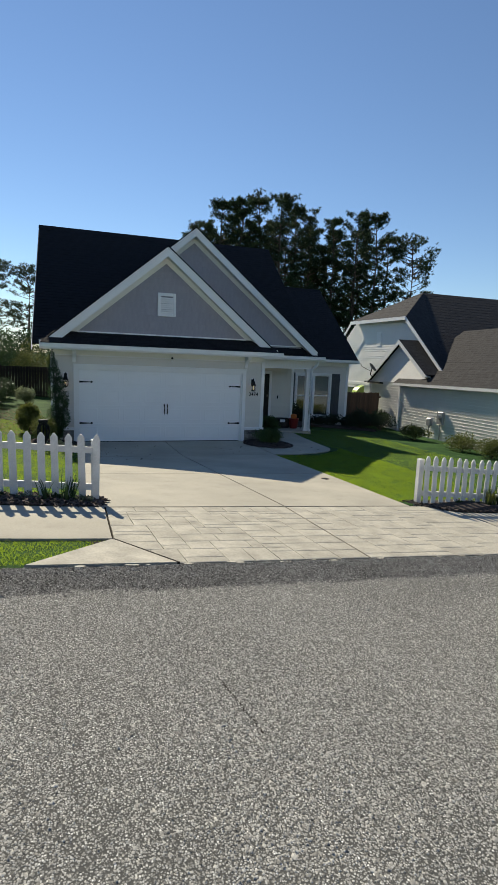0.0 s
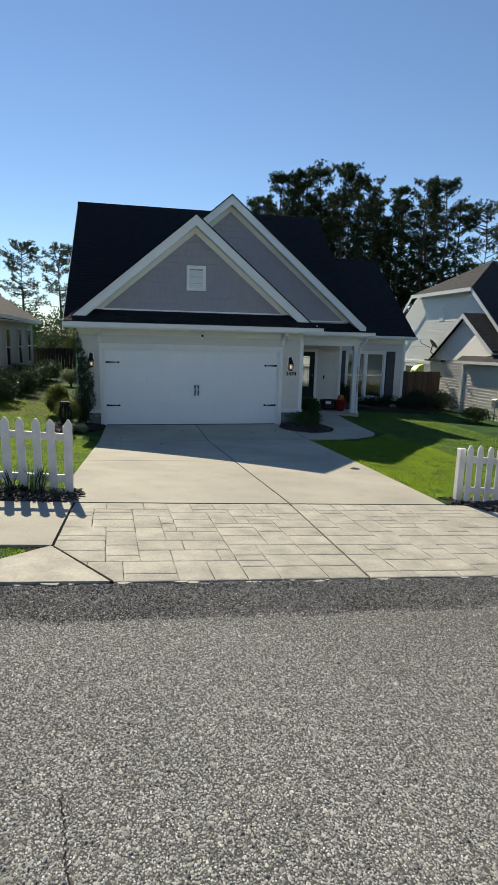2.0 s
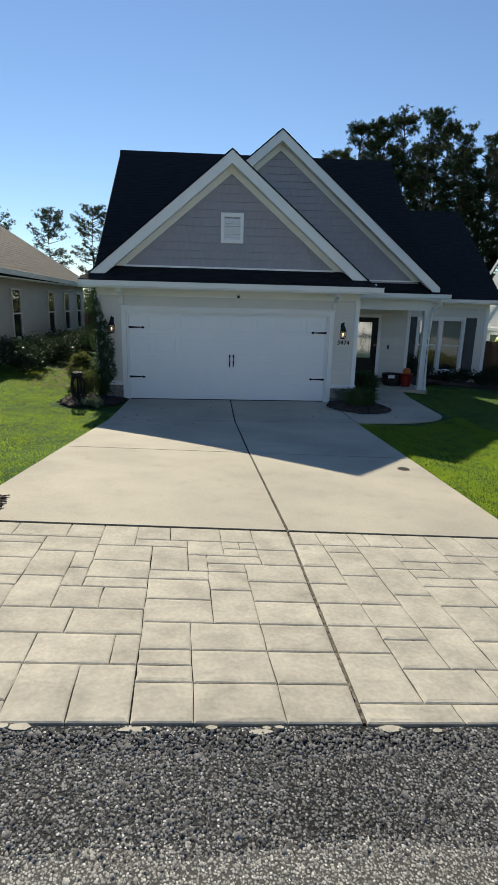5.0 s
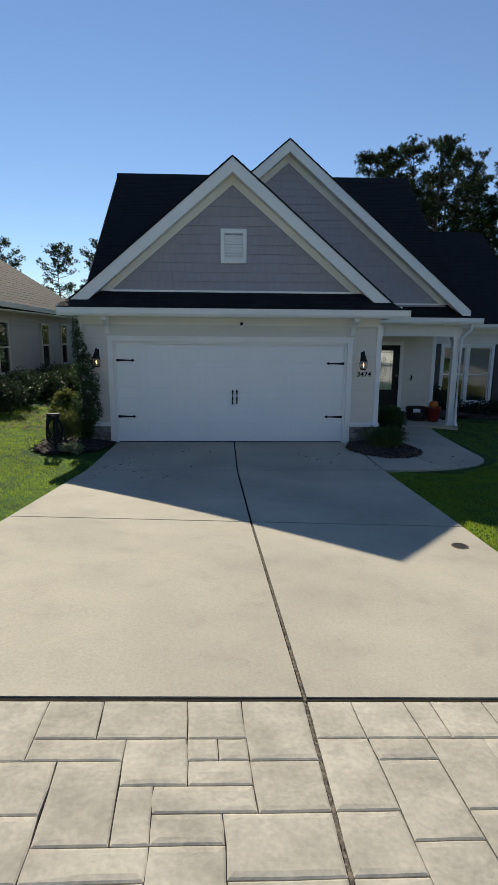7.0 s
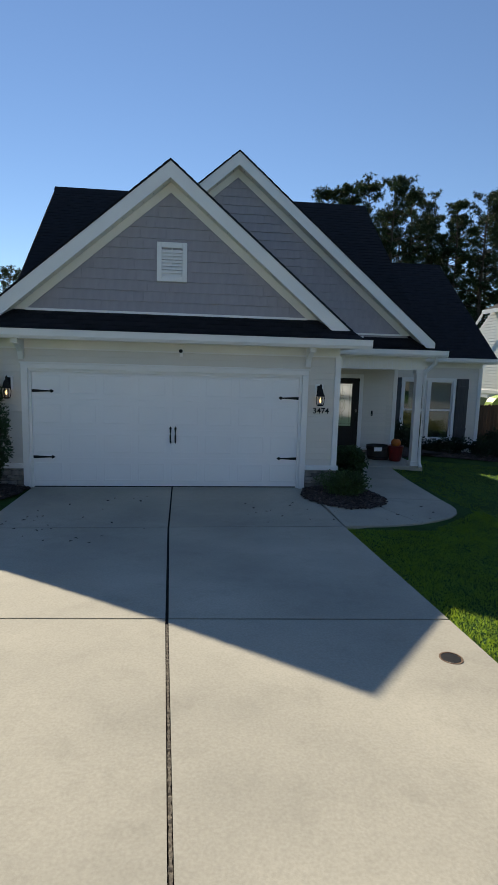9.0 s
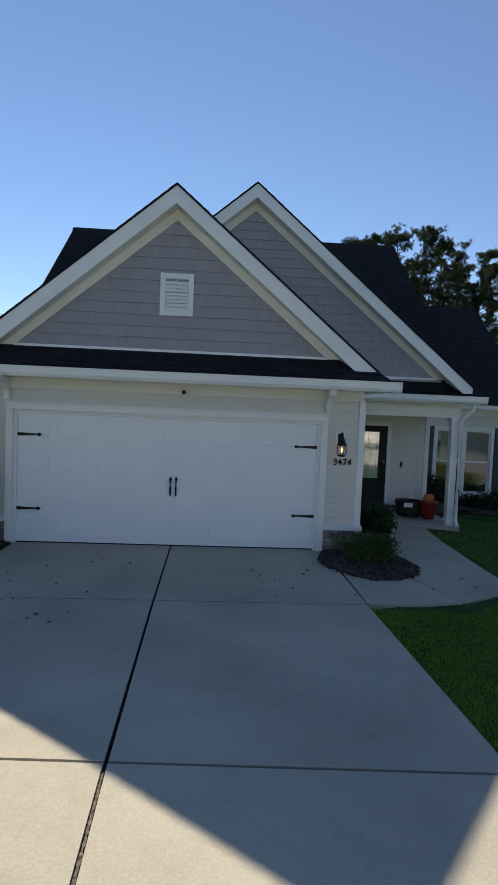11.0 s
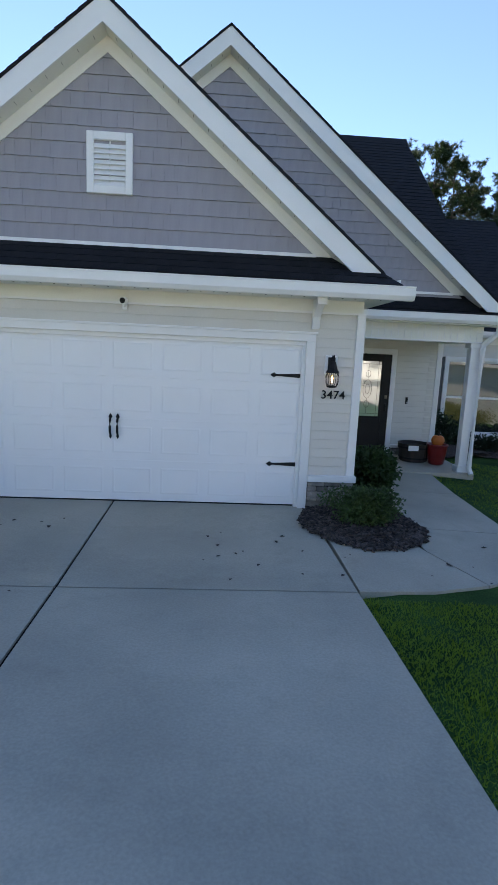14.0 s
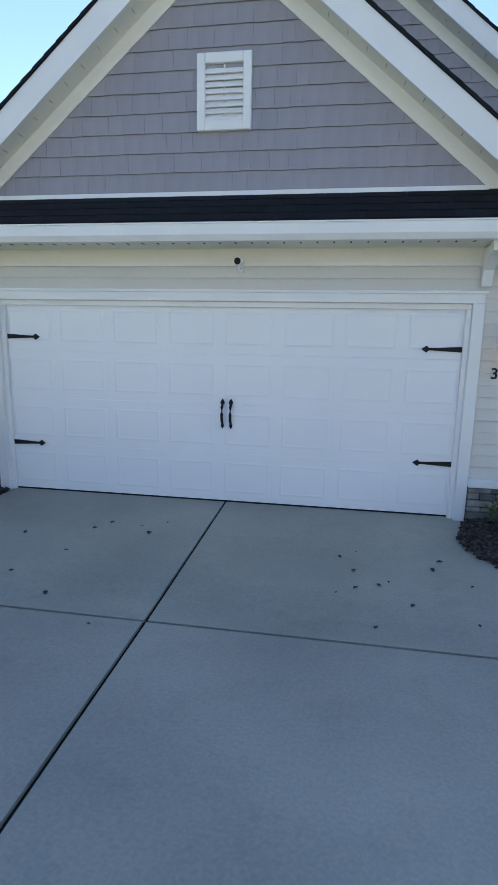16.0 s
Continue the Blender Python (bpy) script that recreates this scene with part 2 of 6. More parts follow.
M_TUB = mat("dark_barrel_wood", (0.035, 0.025, 0.02), 0.7, colour2=(0.02, 0.015, 0.012), scale=6, fine=0.2, bump=0.3, stretch=(4, 4, 0.5))
M_RED = mat("red_glaze", (0.24, 0.014, 0.012), 0.3, colour2=(0.18, 0.010, 0.010), scale=5)
M_ORANGE = mat("orange_pumpkin", (0.62, 0.17, 0.025), 0.5, colour2=(0.50, 0.12, 0.02), scale=6)
M_RUST = mat("rusty_iron", (0.24, 0.15, 0.09), 0.9, colour2=(0.10, 0.06, 0.04), scale=30, fine=0.3, bump=0.4)
M_METAL = mat("grey_metal", (0.35, 0.36, 0.37), 0.45, 0.5, colour2=(0.30, 0.31, 0.32), scale=6)
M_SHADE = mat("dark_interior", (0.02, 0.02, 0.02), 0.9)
M_CAN = mat("yellow_green_plastic", (0.45, 0.62, 0.12), 0.45)


def glow(name, colour, power):
    m = bpy.data.materials.new(name)
    m.use_nodes = True
    b = m.node_tree.nodes["Principled BSDF"]
    b.inputs["Base Color"].default_value = (*colour, 1)
    b.inputs["Emission Color"].default_value = (*colour, 1)
    b.inputs["Emission Strength"].default_value = power
    return m


M_BULB = glow("warm_bulb", (1.0, 0.62, 0.28), 2.2)


# ---- building helpers ----
def part(name, bm, material, parent=None, label="", smooth=False):
    me = bpy.data.meshes.new(name)
    bm.normal_update()
    bm.to_mesh(me)
    bm.free()
    me.materials.append(material)
    if smooth:
        me.shade_smooth()
    ob = new(name, me)
    if parent is not None:
        ob.parent = parent
        ob.matrix_parent_inverse = parent.matrix_world.inverted()
    if label:
        tagged(ob, label)
    return ob


def piece(name, mesh, parent, m):
    """One more object on a mesh that alike pieces share."""
    ob = new(name, mesh)
    ob.parent = parent
    ob.matrix_basis = m
    return ob


def mesh_of(name, bm, material, smooth=False):
    me = bpy.data.meshes.new(name)
    bm.normal_update()
    bm.to_mesh(me)
    bm.free()
    me.materials.append(material)
    if smooth:
        me.shade_smooth()
    return me


def soup(name, verts, tris, material):
    """One mesh of very many loose triangles, for what nobody could count."""
    me = bpy.data.meshes.new(name)
    me.vertices.add(len(verts))
    me.vertices.foreach_set("co", np.asarray(verts, np.float32).ravel())
    me.loops.add(len(tris) * 3)
    me.loops.foreach_set("vertex_index", np.asarray(tris, np.int32).ravel())
    me.polygons.add(len(tris))
    me.polygons.foreach_set("loop_start", np.arange(0, len(tris) * 3, 3, dtype=np.int32))
    me.update(calc_edges=True)
    me.materials.append(material)
    return me


def thing(name, at, label, category, group="", kind=""):
    ob = new(name)
    ob.location = at
    ob.empty_display_size = 0.1
    bpy.context.view_layer.update()
    return tagged(ob, label, category, group, kind)


def add_box(bm, x0, x1, y0, y1, z0, z1, bevel=0.0, m=None):
    made = bmesh.ops.create_cube(bm, size=1, matrix=Matrix.Translation(((x0 + x1) / 2, (y0 + y1) / 2, (z0 + z1) / 2)) @ Matrix.Diagonal((x1 - x0, y1 - y0, z1 - z0, 1)))
    vs = made["verts"]
    if bevel:
        edges = list({e for v in vs for e in v.link_edges})
        res = bmesh.ops.bevel(bm, geom=edges, offset=bevel, segments=1, affect="EDGES")
        vs = list({v for f in res["faces"] for v in f.verts} | {v for v in vs if v.is_valid})
    if m is not None:
        bmesh.ops.transform(bm, matrix=m, verts=vs)
    return vs


def box(x0, x1, y0, y1, z0, z1, bevel=0.0):
    bm = bmesh.new()
    add_box(bm, x0, x1, y0, y1, z0, z1, bevel)
    return bm


def add_prism(bm, outline, direction):
    """A closed solid: an outline of 3D points pushed along a vector."""
    a = [bm.verts.new(p) for p in outline]
    b = [bm.verts.new(Vector(p) + Vector(direction)) for p in outline]
    bm.faces.new(a)
    bm.faces.new(b[::-1])
    for i in range(len(a)):
        j = (i + 1) % len(a)
        bm.faces.new((a[j], a[i], b[i], b[j]))


def prism(outline, direction):
    bm = bmesh.new()
    add_prism(bm, outline, direction)
    bmesh.ops.recalc_face_normals(bm, faces=bm.faces)
    return bm


def add_tube(bm, pts, radius, sides=8):
    """A round bar along points; radius may be a list."""
    rings = []
    for i, p in enumerate(pts):
        a, b = Vector(pts[max(i - 1, 0)]), Vector(pts[min(i + 1, len(pts) - 1)])
        q = (b - a).to_track_quat("Z", "Y")
        r = radius[i] if isinstance(radius, (list, tuple)) else radius
        rings.append([bm.verts.new(Vector(p) + q @ Vector((r * math.cos(k * math.tau / sides), r * math.sin(k * math.tau / sides), 0))) for k in range(sides)])
    for a, b in zip(rings, rings[1:]):
        for k in range(sides):
            bm.faces.new((a[k], a[(k + 1) % sides], b[(k + 1) % sides], b[k]))
    bm.faces.new(rings[0][::-1])
    bm.faces.new(rings[-1])


def tube(pts, radius, sides=8):
    bm = bmesh.new()
    add_tube(bm, pts, radius, sides)
    return bm


def lathe(profile, sides=20):
    """A turned solid about z; profile: (radius, height) from bottom to top."""
    bm = bmesh.new()
    rings = [[bm.verts.new((r * math.cos(k * math.tau / sides), r * math.sin(k * math.tau / sides), z)) for k in range(sides)] for r, z in profile]
    for a, b in zip(rings, rings[1:]):
        for k in range(sides):
            bm.faces.new((a[k], a[(k + 1) % sides], b[(k + 1) % sides], b[k]))
    bm.faces.new(rings[0][::-1])
    bm.faces.new(rings[-1])
    return bm


# ---- the lie of the land ----
def land(x, y):
    """Height of the paved ground at one place or at many."""
    base = np.interp(y, (-11.9, -11.2, -8.9, -5.75, -2.5, 0.0), (0.52, 0.53, 0.45, 0.25, 0.03, 0.0))
    k = np.interp(y, (-11.2, -8.7, -5.9, -2.5), (0.075, 0.055, 0.03, 0.0))
    right = np.maximum(np.subtract(x, 2.65), 0)
    side = -k * np.clip(x, -2.5, 2.65) + 0.085 * np.clip(np.subtract(-2.5, x), 0, 5.5)
    return base + side - np.interp(y, (-8.7, -4), (0.08, 0.03)) * np.minimum(right, 2.5) - 0.075 * np.clip(right - 2.5, 0, 8)


def zg(x, y):
    """Height of the paved ground: the drive falls to the house, the street falls to the right."""
    return float(land(x, y))


def zl(x, y):
    return zg(x, y) - 0.025


SKEW = 0.052


def skew(ob):
    """The street runs a little askew to the house: slide a mesh along y with x, and keep its height over the ground."""
    for v in ob.data.vertices:
        x, y = v.co.x, v.co.y
        v.co.y = y + SKEW * x
        v.co.z += zg(x, y + SKEW * x) - zg(x, y)


def patch(bm, p00, p10, p11, p01, nx, ny, top=0.0, thick=0.1, zf=zg):
    """A slab over a four-sided outline that follows the ground."""
    grid = []
    for j in range(ny + 1):
        row = []
        for i in range(nx + 1):
            u, v = i / nx, j / ny
            x = (p00[0] * (1 - u) + p10[0] * u) * (1 - v) + (p01[0] * (1 - u) + p11[0] * u) * v
            y = (p00[1] * (1 - u) + p10[1] * u) * (1 - v) + (p01[1] * (1 - u) + p11[1] * u) * v
            row.append(bm.verts.new((x, y, zf(x, y) + top)))
        grid.append(row)
    for j in range(ny):
        for i in range(nx):
            bm.faces.new((grid[j][i], grid[j][i + 1], grid[j + 1][i + 1], grid[j + 1][i]))
    rim = grid[0][:-1] + [r[-1] for r in grid[:-1]] + grid[-1][:0:-1] + [r[0] for r in grid[:0:-1]]
    low = [bm.verts.new(v.co - Vector((0, 0, thick))) for v in rim]
    for i in range(len(rim)):
        j = (i + 1) % len(rim)
        bm.faces.new((rim[j], rim[i], low[i], low[j]))


# ---- ground, road ----
def axis(dense0, dense1, step, far):
    mid = list(np.arange(dense0, dense1 + 1e-6, step))
    return [-far, -far / 4, dense0 - 60, dense0 - 20, dense0 - 6] + mid + [dense1 + 6, dense1 + 20, dense1 + 60, far / 4, far]


bm = bmesh.new()
gx, gy = axis(-16, 18, 0.5, 1500), axis(-22, 24, 0.5, 1500)
rows = [[bm.verts.new((x, y, zl(x, y) - (0.05 if (-2.4 < x < 2.6 and -11 < y < 0) or -20.2 < y < -11.4 else 0))) for x in gx] for y in gy]
for a, b in zip(rows, rows[1:]):
    for i in range(len(a) - 1):
        bm.faces.new((a[i], a[i + 1], b[i + 1], b[i]))
ground = part("ground", bm, M_GRASS, smooth=True)
tagged(ground, "mown green lawn sloping down beside the drive", "lawn", kind="structure")

bm = bmesh.new()
patch(bm, (-40, -20.4), (40, -20.4), (40, -11.72), (-40, -11.72), 80, 12, 0.0, 0.12)
road = part("road", bm, M_ROAD)
skew(road)
tagged(road, "worn grey asphalt street with coarse pale aggregate", "road", kind="structure")
bm = bmesh.new()
patch(bm, (-40, -11.79), (40, -11.79), (40, -11.245), (-40, -11.245), 1000, 6, 0.0015, 0.12)
for v in bm.verts:
    u = noise.noise((v.co.x * 2.3, 0, 0)) * 0.04 + noise.noise((v.co.x * 9, 3, 0)) * 0.02
    v.co.y += u if v.co.y < -11.72 else 0.3 * u if v.co.y > -11.28 else 0
    v.co.z += noise.noise((v.co.x * 3, v.co.y * 5, 1)) * 0.004 - (0.01 if v.co.y > -11.4 else 0)
edge = part("road_edge", bm, M_EDGE)
skew(edge)
tagged(edge, "dark coarse asphalt strip along the street edge", "road", kind="structure")

# ---- driveway ----
def jx(y):
    """The lengthwise joint of the drive."""
    return float(np.interp(y, (-11.2, -8.75, -5.72, -2.53, 0), (0.43, 0.36, 0.215, 0.105, 0.07)))


drive = tagged(new("driveway"), "pale broomed concrete driveway slabs with dark joints", "driveway", kind="structure")
bm = bmesh.new()
patch(bm, (-2.42, -11.2), (2.62, -11.2), (2.55, 0.3), (-2.42, 0.3), 10, 24, -0.022, 0.1)
part("joint_bed", bm, M_JOINT, drive)
cuts = [0.25, -2.53, -5.69, -8.93]
g = 0.013
for y1, y0 in zip(cuts, cuts[1:]):
    for left in (True, False):
        bm = bmesh.new()
        a, b = (-2.42, jx(y0) - g) if left else (jx(y0) + g, 2.6)
        c, d = (-2.42, jx(y1) - g) if left else (jx(y1) + g, 2.55 if y1 > -1 else 2.6)
        k = SKEW if y0 < -8 else 0
        patch(bm, (a, y0 + k * a + g), (b, y0 + k * b + g), (d, y1 - g), (c, y1 - g), 6, 8)
        part("slab", bm, M_CONC, drive)
# crumbling filler in the lengthwise joint of the street half
bm = bmesh.new()
rng = random.Random(12)
line = []
for i in range(330):
    y = -11.2 + i * 0.0165
    w = 0.0075 + rng.uniform(-0.0025, 0.002) if rng.random() > 0.06 else 0.004
    x = jx(y) + rng.uniform(-0.0015, 0.0015)
    z = zg(x, y) - 0.005 + rng.uniform(-0.004, 0.003)
    line.append((bm.verts.new((x - w, y, z)), bm.verts.new((x + w, y, z + rng.uniform(-0.002, 0.002)))))
for a, b in zip(line, line[1:]):
    bm.faces.new((a[0], a[1], b[1], b[0]))
part("joint_filler", bm, M_GRIT, drive, "crumbling grey joint filler")

# ---- main house ----
house = thing("house", (0, 0, 0), "one-storey house with grey gables, dark shingle roof and white trim", "house")
SL = 0.83


def slab_wall(name, x0, x1, y0, y1, z0, z1, material=M_SIDING, label=""):
    return part(name, box(x0, x1, y0, y1, z0, z1), material, house, label)


# garage front: piers, lintel band and the wall behind
gw = part("garage_wall", box(-3.12, -2.46, 0.03, 0.2, -0.3, 2.66), M_SIDING, house, "pale vinyl lap siding wall")
for vs in ((2.46, 3.12, 0.03, 0.2, -0.3, 2.66), (-2.46, 2.46, 0.03, 0.2, 2.14, 2.66)):
    part("garage_wall", box(*vs), M_SIDING, house)
part("side_wall", box(-3.12, -2.95, 0.2, 14.0, -0.4, 2.8), M_SIDING, house)
part("side_wall", box(2.95, 3.12, 0.2, 4.3, -0.4, 2.8), M_SIDING, house)
part("garage_floor", box(-2.95, 2.95, 0.27, 6, -0.2, -0.01), M_CONC, house)
part("inner_wall", box(-2.95, 2.95, 5.9, 6, -0.1, 2.8), M_SHADE, house)
part("inner_ceiling", box(-2.95, 2.95, 0.2, 6, 2.7, 2.76), M_SHADE, house)


def laps(parent, x0, x1, yface, z0, z1, step, normal_y=-1, thick=0.014):
    """Lap boards on a wall that faces the street, one object each on a shared mesh."""
    bm = bmesh.new()
    w = x1 - x0
    prof = [(0, 0.012), (-0.012, 0.012), (-0.016, 0.0), (-0.024, 0.0), (-0.025, 0.006), (-0.007, step + 0.009), (0, step + 0.009)]
    a = [bm.verts.new((0, y, z)) for y, z in prof]
    b = [bm.verts.new((w, y, z)) for y, z in prof]
    for i in range(len(prof)):
        j = (i + 1) % len(prof)
        bm.faces.new((a[i], a[j], b[j], b[i]))
    bm.faces.new(a[::-1])
    bm.faces.new(b)
    bmesh.ops.recalc_face_normals(bm, faces=bm.faces)
    me = mesh_of("board", bm, M_SIDING)
    n = int((z1 - z0) / step)
    for i in range(n):
        piece("board", me, parent, Matrix.Translation((x0, yface, z0 + i * step)))


# roof planes
def roof_plane(name, corners, courses=0, thick=0.035, material=M_ROOF, parent=house, label="", step=0.007):
    """A pitched plane; corners: eave left, eave right, ridge right, ridge left. Its courses step like shingles."""
    el, er, rr, rl = [Vector(c) for c in corners]
    nrm = (er - el).cross(rl - el).normalized()
    if nrm.z < 0:
        nrm = -nrm
    prof = [(0, -thick)]
    for i in range(courses):
        prof += [(i / courses, step), ((i + 1) / courses, 0.0)]
    if not courses:
        prof += [(0, 0), (1, 0)]
    prof.append((1, -thick))
    bm = bmesh.new()
    a = [bm.verts.new(el.lerp(rl, u) + nrm * h) for u, h in prof]
    b = [bm.verts.new(er.lerp(rr, u) + nrm * h) for u, h in prof]
    for i in range(len(prof)):
        j = (i + 1) % len(prof)
        bm.faces.new((a[i], a[j], b[j], b[i]))
    bm.faces.new(a[::-1])
    bm.faces.new(b)
    bmesh.ops.recalc_face_normals(bm, faces=bm.faces)
    return part(name, bm, material, parent, label)


RY, RZ = 8.16, 7.54
roof_plane("main_roof", [(-3.78, 2.45, 2.80), (6.0, 2.45, 2.80), (6.0, RY, RZ), (-3.78, RY, RZ)], 44, label="dark charcoal shingle roof")
roof_plane("main_roof", [(6.0, 2 * RY - 2.45, 2.74), (-3.78, 2 * RY - 2.45, 2.74), (-3.78, RY + 0.02, RZ - 0.06), (6.0, RY + 0.02, RZ - 0.06)], 20)
roof_plane("wing_roof", [(5.7, 6.75, 2.70), (10.25, 6.75, 2.70), (10.05, 11.1, 6.38), (5.7, 11.1, 6.38)], 34)
roof_plane("wing_roof", [(10.25, 15.4, 2.64), (5.7, 15.4, 2.64), (5.7, 11.12, 6.32), (10.05, 11.12, 6.32)], 16)
for x0, x1, y, z in ((-3.80, 6.02, RY, RZ), (5.7, 10.07, 11.1, 6.38)):
    part("ridge_cap", prism([(x0, y - 0.16, z - 0.125), (x0, y, z + 0.025), (x0, y + 0.16, z - 0.13), (x0, y, z - 0.03)], (x1 - x0, 0, 0)), M_ROOF, house)
# gable end walls of the main body and the wing
part("gable_end", prism([(5.7, 4.3, 0), (5.7, 12.2, -0.4), (5.7, 12.9, 3.4), (5.7, RY, RZ - 0.15), (5.7, 3.3, 3.35), (5.7, 4.3, 2.7)], (0.15, 0, 0)), M_SIDING, house)
part("gable_end", prism([(-3.12, 2.9, 0), (-3.12, 13.5, 0), (-3.12, 13.5, 3.0), (-3.12, RY, RZ - 0.15), (-3.12, 2.9, 3.0)], (0.15, 0, 0)), M_SIDING, house)
part("gable_end", prism([(9.8, 7.2, -0.6), (9.8, 15.0, -0.6), (9.8, 15.0, 2.8), (9.8, 11.1, 6.2), (9.8, 7.2, 2.9)], (0.15, 0, 0)), M_SIDING, house)


def gable_front(cx, peak, half, yr, yw, base, depth, apex, wname):
    """A street-facing gable: roof, rake boards, soffits, frieze boards and the shake wall."""
    zend = peak - SL * half
    for s in (-1, 1):
        roof_plane("gable_roof", [(cx + s * (half + 0.03), yr - 0.02, zend), (cx + s * (half + 0.03), depth, zend), (cx, depth, peak + 0.025), (cx, yr - 0.02, peak + 0.025)], 26, 0.022)
        d = 0.27
        low = (cx + s * half, yr, zend - 0.02)
        part("rake_board", prism([(cx, yr, peak - 0.008), (cx + s * half, yr, zend - 0.008), (cx + s * half, yr, zend - 0.13), (cx + s * (half - 0.2), yr, zend - 0.13), (cx, yr, peak - d)], (0, 0.028, 0)), M_TRIM, house, "white rake board")
        part("rake_soffit", prism([(cx, yr + 0.03, peak - d + 0.006), (cx + s * (half - 0.25), yr + 0.03, peak - d + 0.006 - SL * (half - 0.25)), (cx + s * (half - 0.25), yw, peak - d + 0.006 - SL * (half - 0.25)), (cx, yw, peak - d + 0.006)], (0, 0, 0.015)), M_SOFFIT, house, "cream vented soffit")
        hb = (apex + 0.20 - base) / SL
        ha = (apex - base) / SL
        part("frieze_board", prism([(cx, yw - 0.028, apex + 0.20), (cx + s * hb, yw - 0.028, base), (cx + s * ha, yw - 0.028, base), (cx, yw - 0.028, apex)], (0, 0.03, 0)), M_SOFFIT, house, "cream frieze board under the rake")
    hw = (apex + 0.15 - base) / SL
    w = part(wname, prism([(cx - hw, yw, base - 0.05), (cx + hw, yw, base - 0.05), (cx, yw, apex + 0.15)], (0, 0.12, 0)), M_SHAKE, house, "grey shake gable wall")
    part("base_trim", box(cx - ha, cx + ha, yw - 0.03, yw + 0.01, base - 0.01, base + 0.03), M_TRIM, house)
    return w


gable1 = gable_front(0.02, 5.60, 3.19, -0.30, 0.0, 3.13, 6.2, 5.17, "gable_wall")
gable2 = gable_front(1.38, 6.80, 4.66, 2.35, 2.65, 3.08, 7.4, 6.36, "gable_wall")


def shakes(parent, cx, yw, base, apex, rows_z, widths, limit_x=None):
    """Staggered shakes on a gable wall; alike pieces share meshes."""
    meshes = []
    for w in widths:
        bm = bmesh.new()
        h = rows_z + 0.012
        vs = [(0, 0, 0), (w, 0, 0), (w, -0.004, h), (0, -0.004, h)]
        f = [bm.verts.new((x + (0.0007 if x == 0 else -0.0007), y - 0.023 if z == 0 else y, z)) for x, y, z in vs]
        k = [bm.verts.new((x + (0.0007 if x == 0 else -0.0007), 0.004, z)) for x, y, z in vs]
        bm.faces.new(f)
        for i in range(4):
            j = (i + 1) % 4
            bm.faces.new((f[j], f[i], k[i], k[j]))
        bmesh.ops.recalc_face_normals(bm, faces=bm.faces)
        meshes.append(mesh_of("shake", bm, M_SHAKE))
    rng = random.Random(4)
    n = int((apex - base) / rows_z) + 1
    for r in range(n):
        z = base + 0.03 + r * rows_z
        half = max((apex + 0.1 - z) / SL, 0.05)
        x = cx - half + rng.uniform(-0.08, 0)
        while x < cx + half - 0.04:
            i = rng.randrange(len(widths))
            if x + widths[i] > cx + half + 0.06:
                i = min(range(len(widths)), key=lambda q: widths[q])
            if limit_x is None or x > limit_x(z):
                piece("shake", meshes[i], parent, Matrix.Translation((x, yw, z + rng.uniform(-0.003, 0.003))))
            x += widths[i]


# skirt roof, gutter and soffit of the garage
skirt = roof_plane("skirt_roof", [(-3.40, -0.50, 2.79), (3.42, -0.50, 2.79), (3.05, 0.02, 3.13), (-3.05, 0.02, 3.13)], 4, 0.05)


def gutter(x0, x1, y, z0, z1):
    """A square-lipped gutter: its cross-section pushed along x."""
    prof = [(y + 0.12, z0), (y + 0.03, z0), (y, z0 + 0.05), (y, z1 - 0.015), (y - 0.012, z1 - 0.012), (y - 0.012, z1), (y + 0.01, z1), (y + 0.01, z0 + 0.06), (y + 0.04, z0 + 0.012), (y + 0.12, z0 + 0.012)]
    part("gutter", prism([(x0, a, b) for a, b in prof], (x1 - x0, 0, 0)), M_TRIM, house, "white gutter")
    for x in (x0, x1 - 0.004):
        part("gutter_end", prism([(x, y + 0.12, z0), (x, y + 0.03, z0), (x, y, z0 + 0.05), (x, y, z1), (x, y + 0.12, z1)], (0.004, 0, 0)), M_TRIM, house)


gutter(-3.40, 3.56, -0.54, 2.625, 2.78)
part("fascia", box(-3.40, 3.40, -0.44, -0.41, 2.64, 2.80), M_TRIM, house)
part("soffit", box(-3.40, 3.40, -0.43, 0.03, 2.635, 2.655), M_SOFFIT, house, "cream vented soffit")
part("frieze_board", box(-3.12, 3.12, -0.005, 0.03, 2.49, 2.635), M_SOFFIT, house, "cream frieze board")
part("trim_strip", box(-3.12, 3.12, -0.02, 0.03, 2.47, 2.495), M_TRIM, house)
for s in (-1, 1):
    a, b = sorted((s * 3.12, s * 3.40))
    part("soffit", box(a, b, 0.03, 2.5, 2.635, 2.655), M_SOFFIT, house)
    a, b = sorted((s * 3.39, s * 3.42))
    part("fascia", box(a, b, -0.41, 2.5, 2.64, 2.86), M_TRIM, house)
bm = box(-0.02, 0.02, -0.05, 0.05, -0.002, 0.0)
SLOT = mesh_of("vent_slot", bm, M_SHADE)
for i in range(44):
    piece("vent_slot", SLOT, house, Matrix.Translation((-3.22 + i * 0.15, -0.33, 2.6345)) @ Matrix.Diagonal((0.35, 0.8, 1, 1)))
for cx, peak, half, y in ((0.02, 5.60, 3.19, -0.16), (1.38, 6.80, 4.66, 2.49)):
    for s in (-1, 1):
        for i in range(int(half / 0.17) - 2):
            x = 0.12 + i * 0.17
            piece("vent_slot", SLOT, house, Matrix.Translation((cx + s * x, y, peak - 0.2655 - SL * x)) @ Matrix.Rotation(s * math.atan(SL), 4, "Y") @ Matrix.Diagonal((0.09, 0.8, 1, 1)))
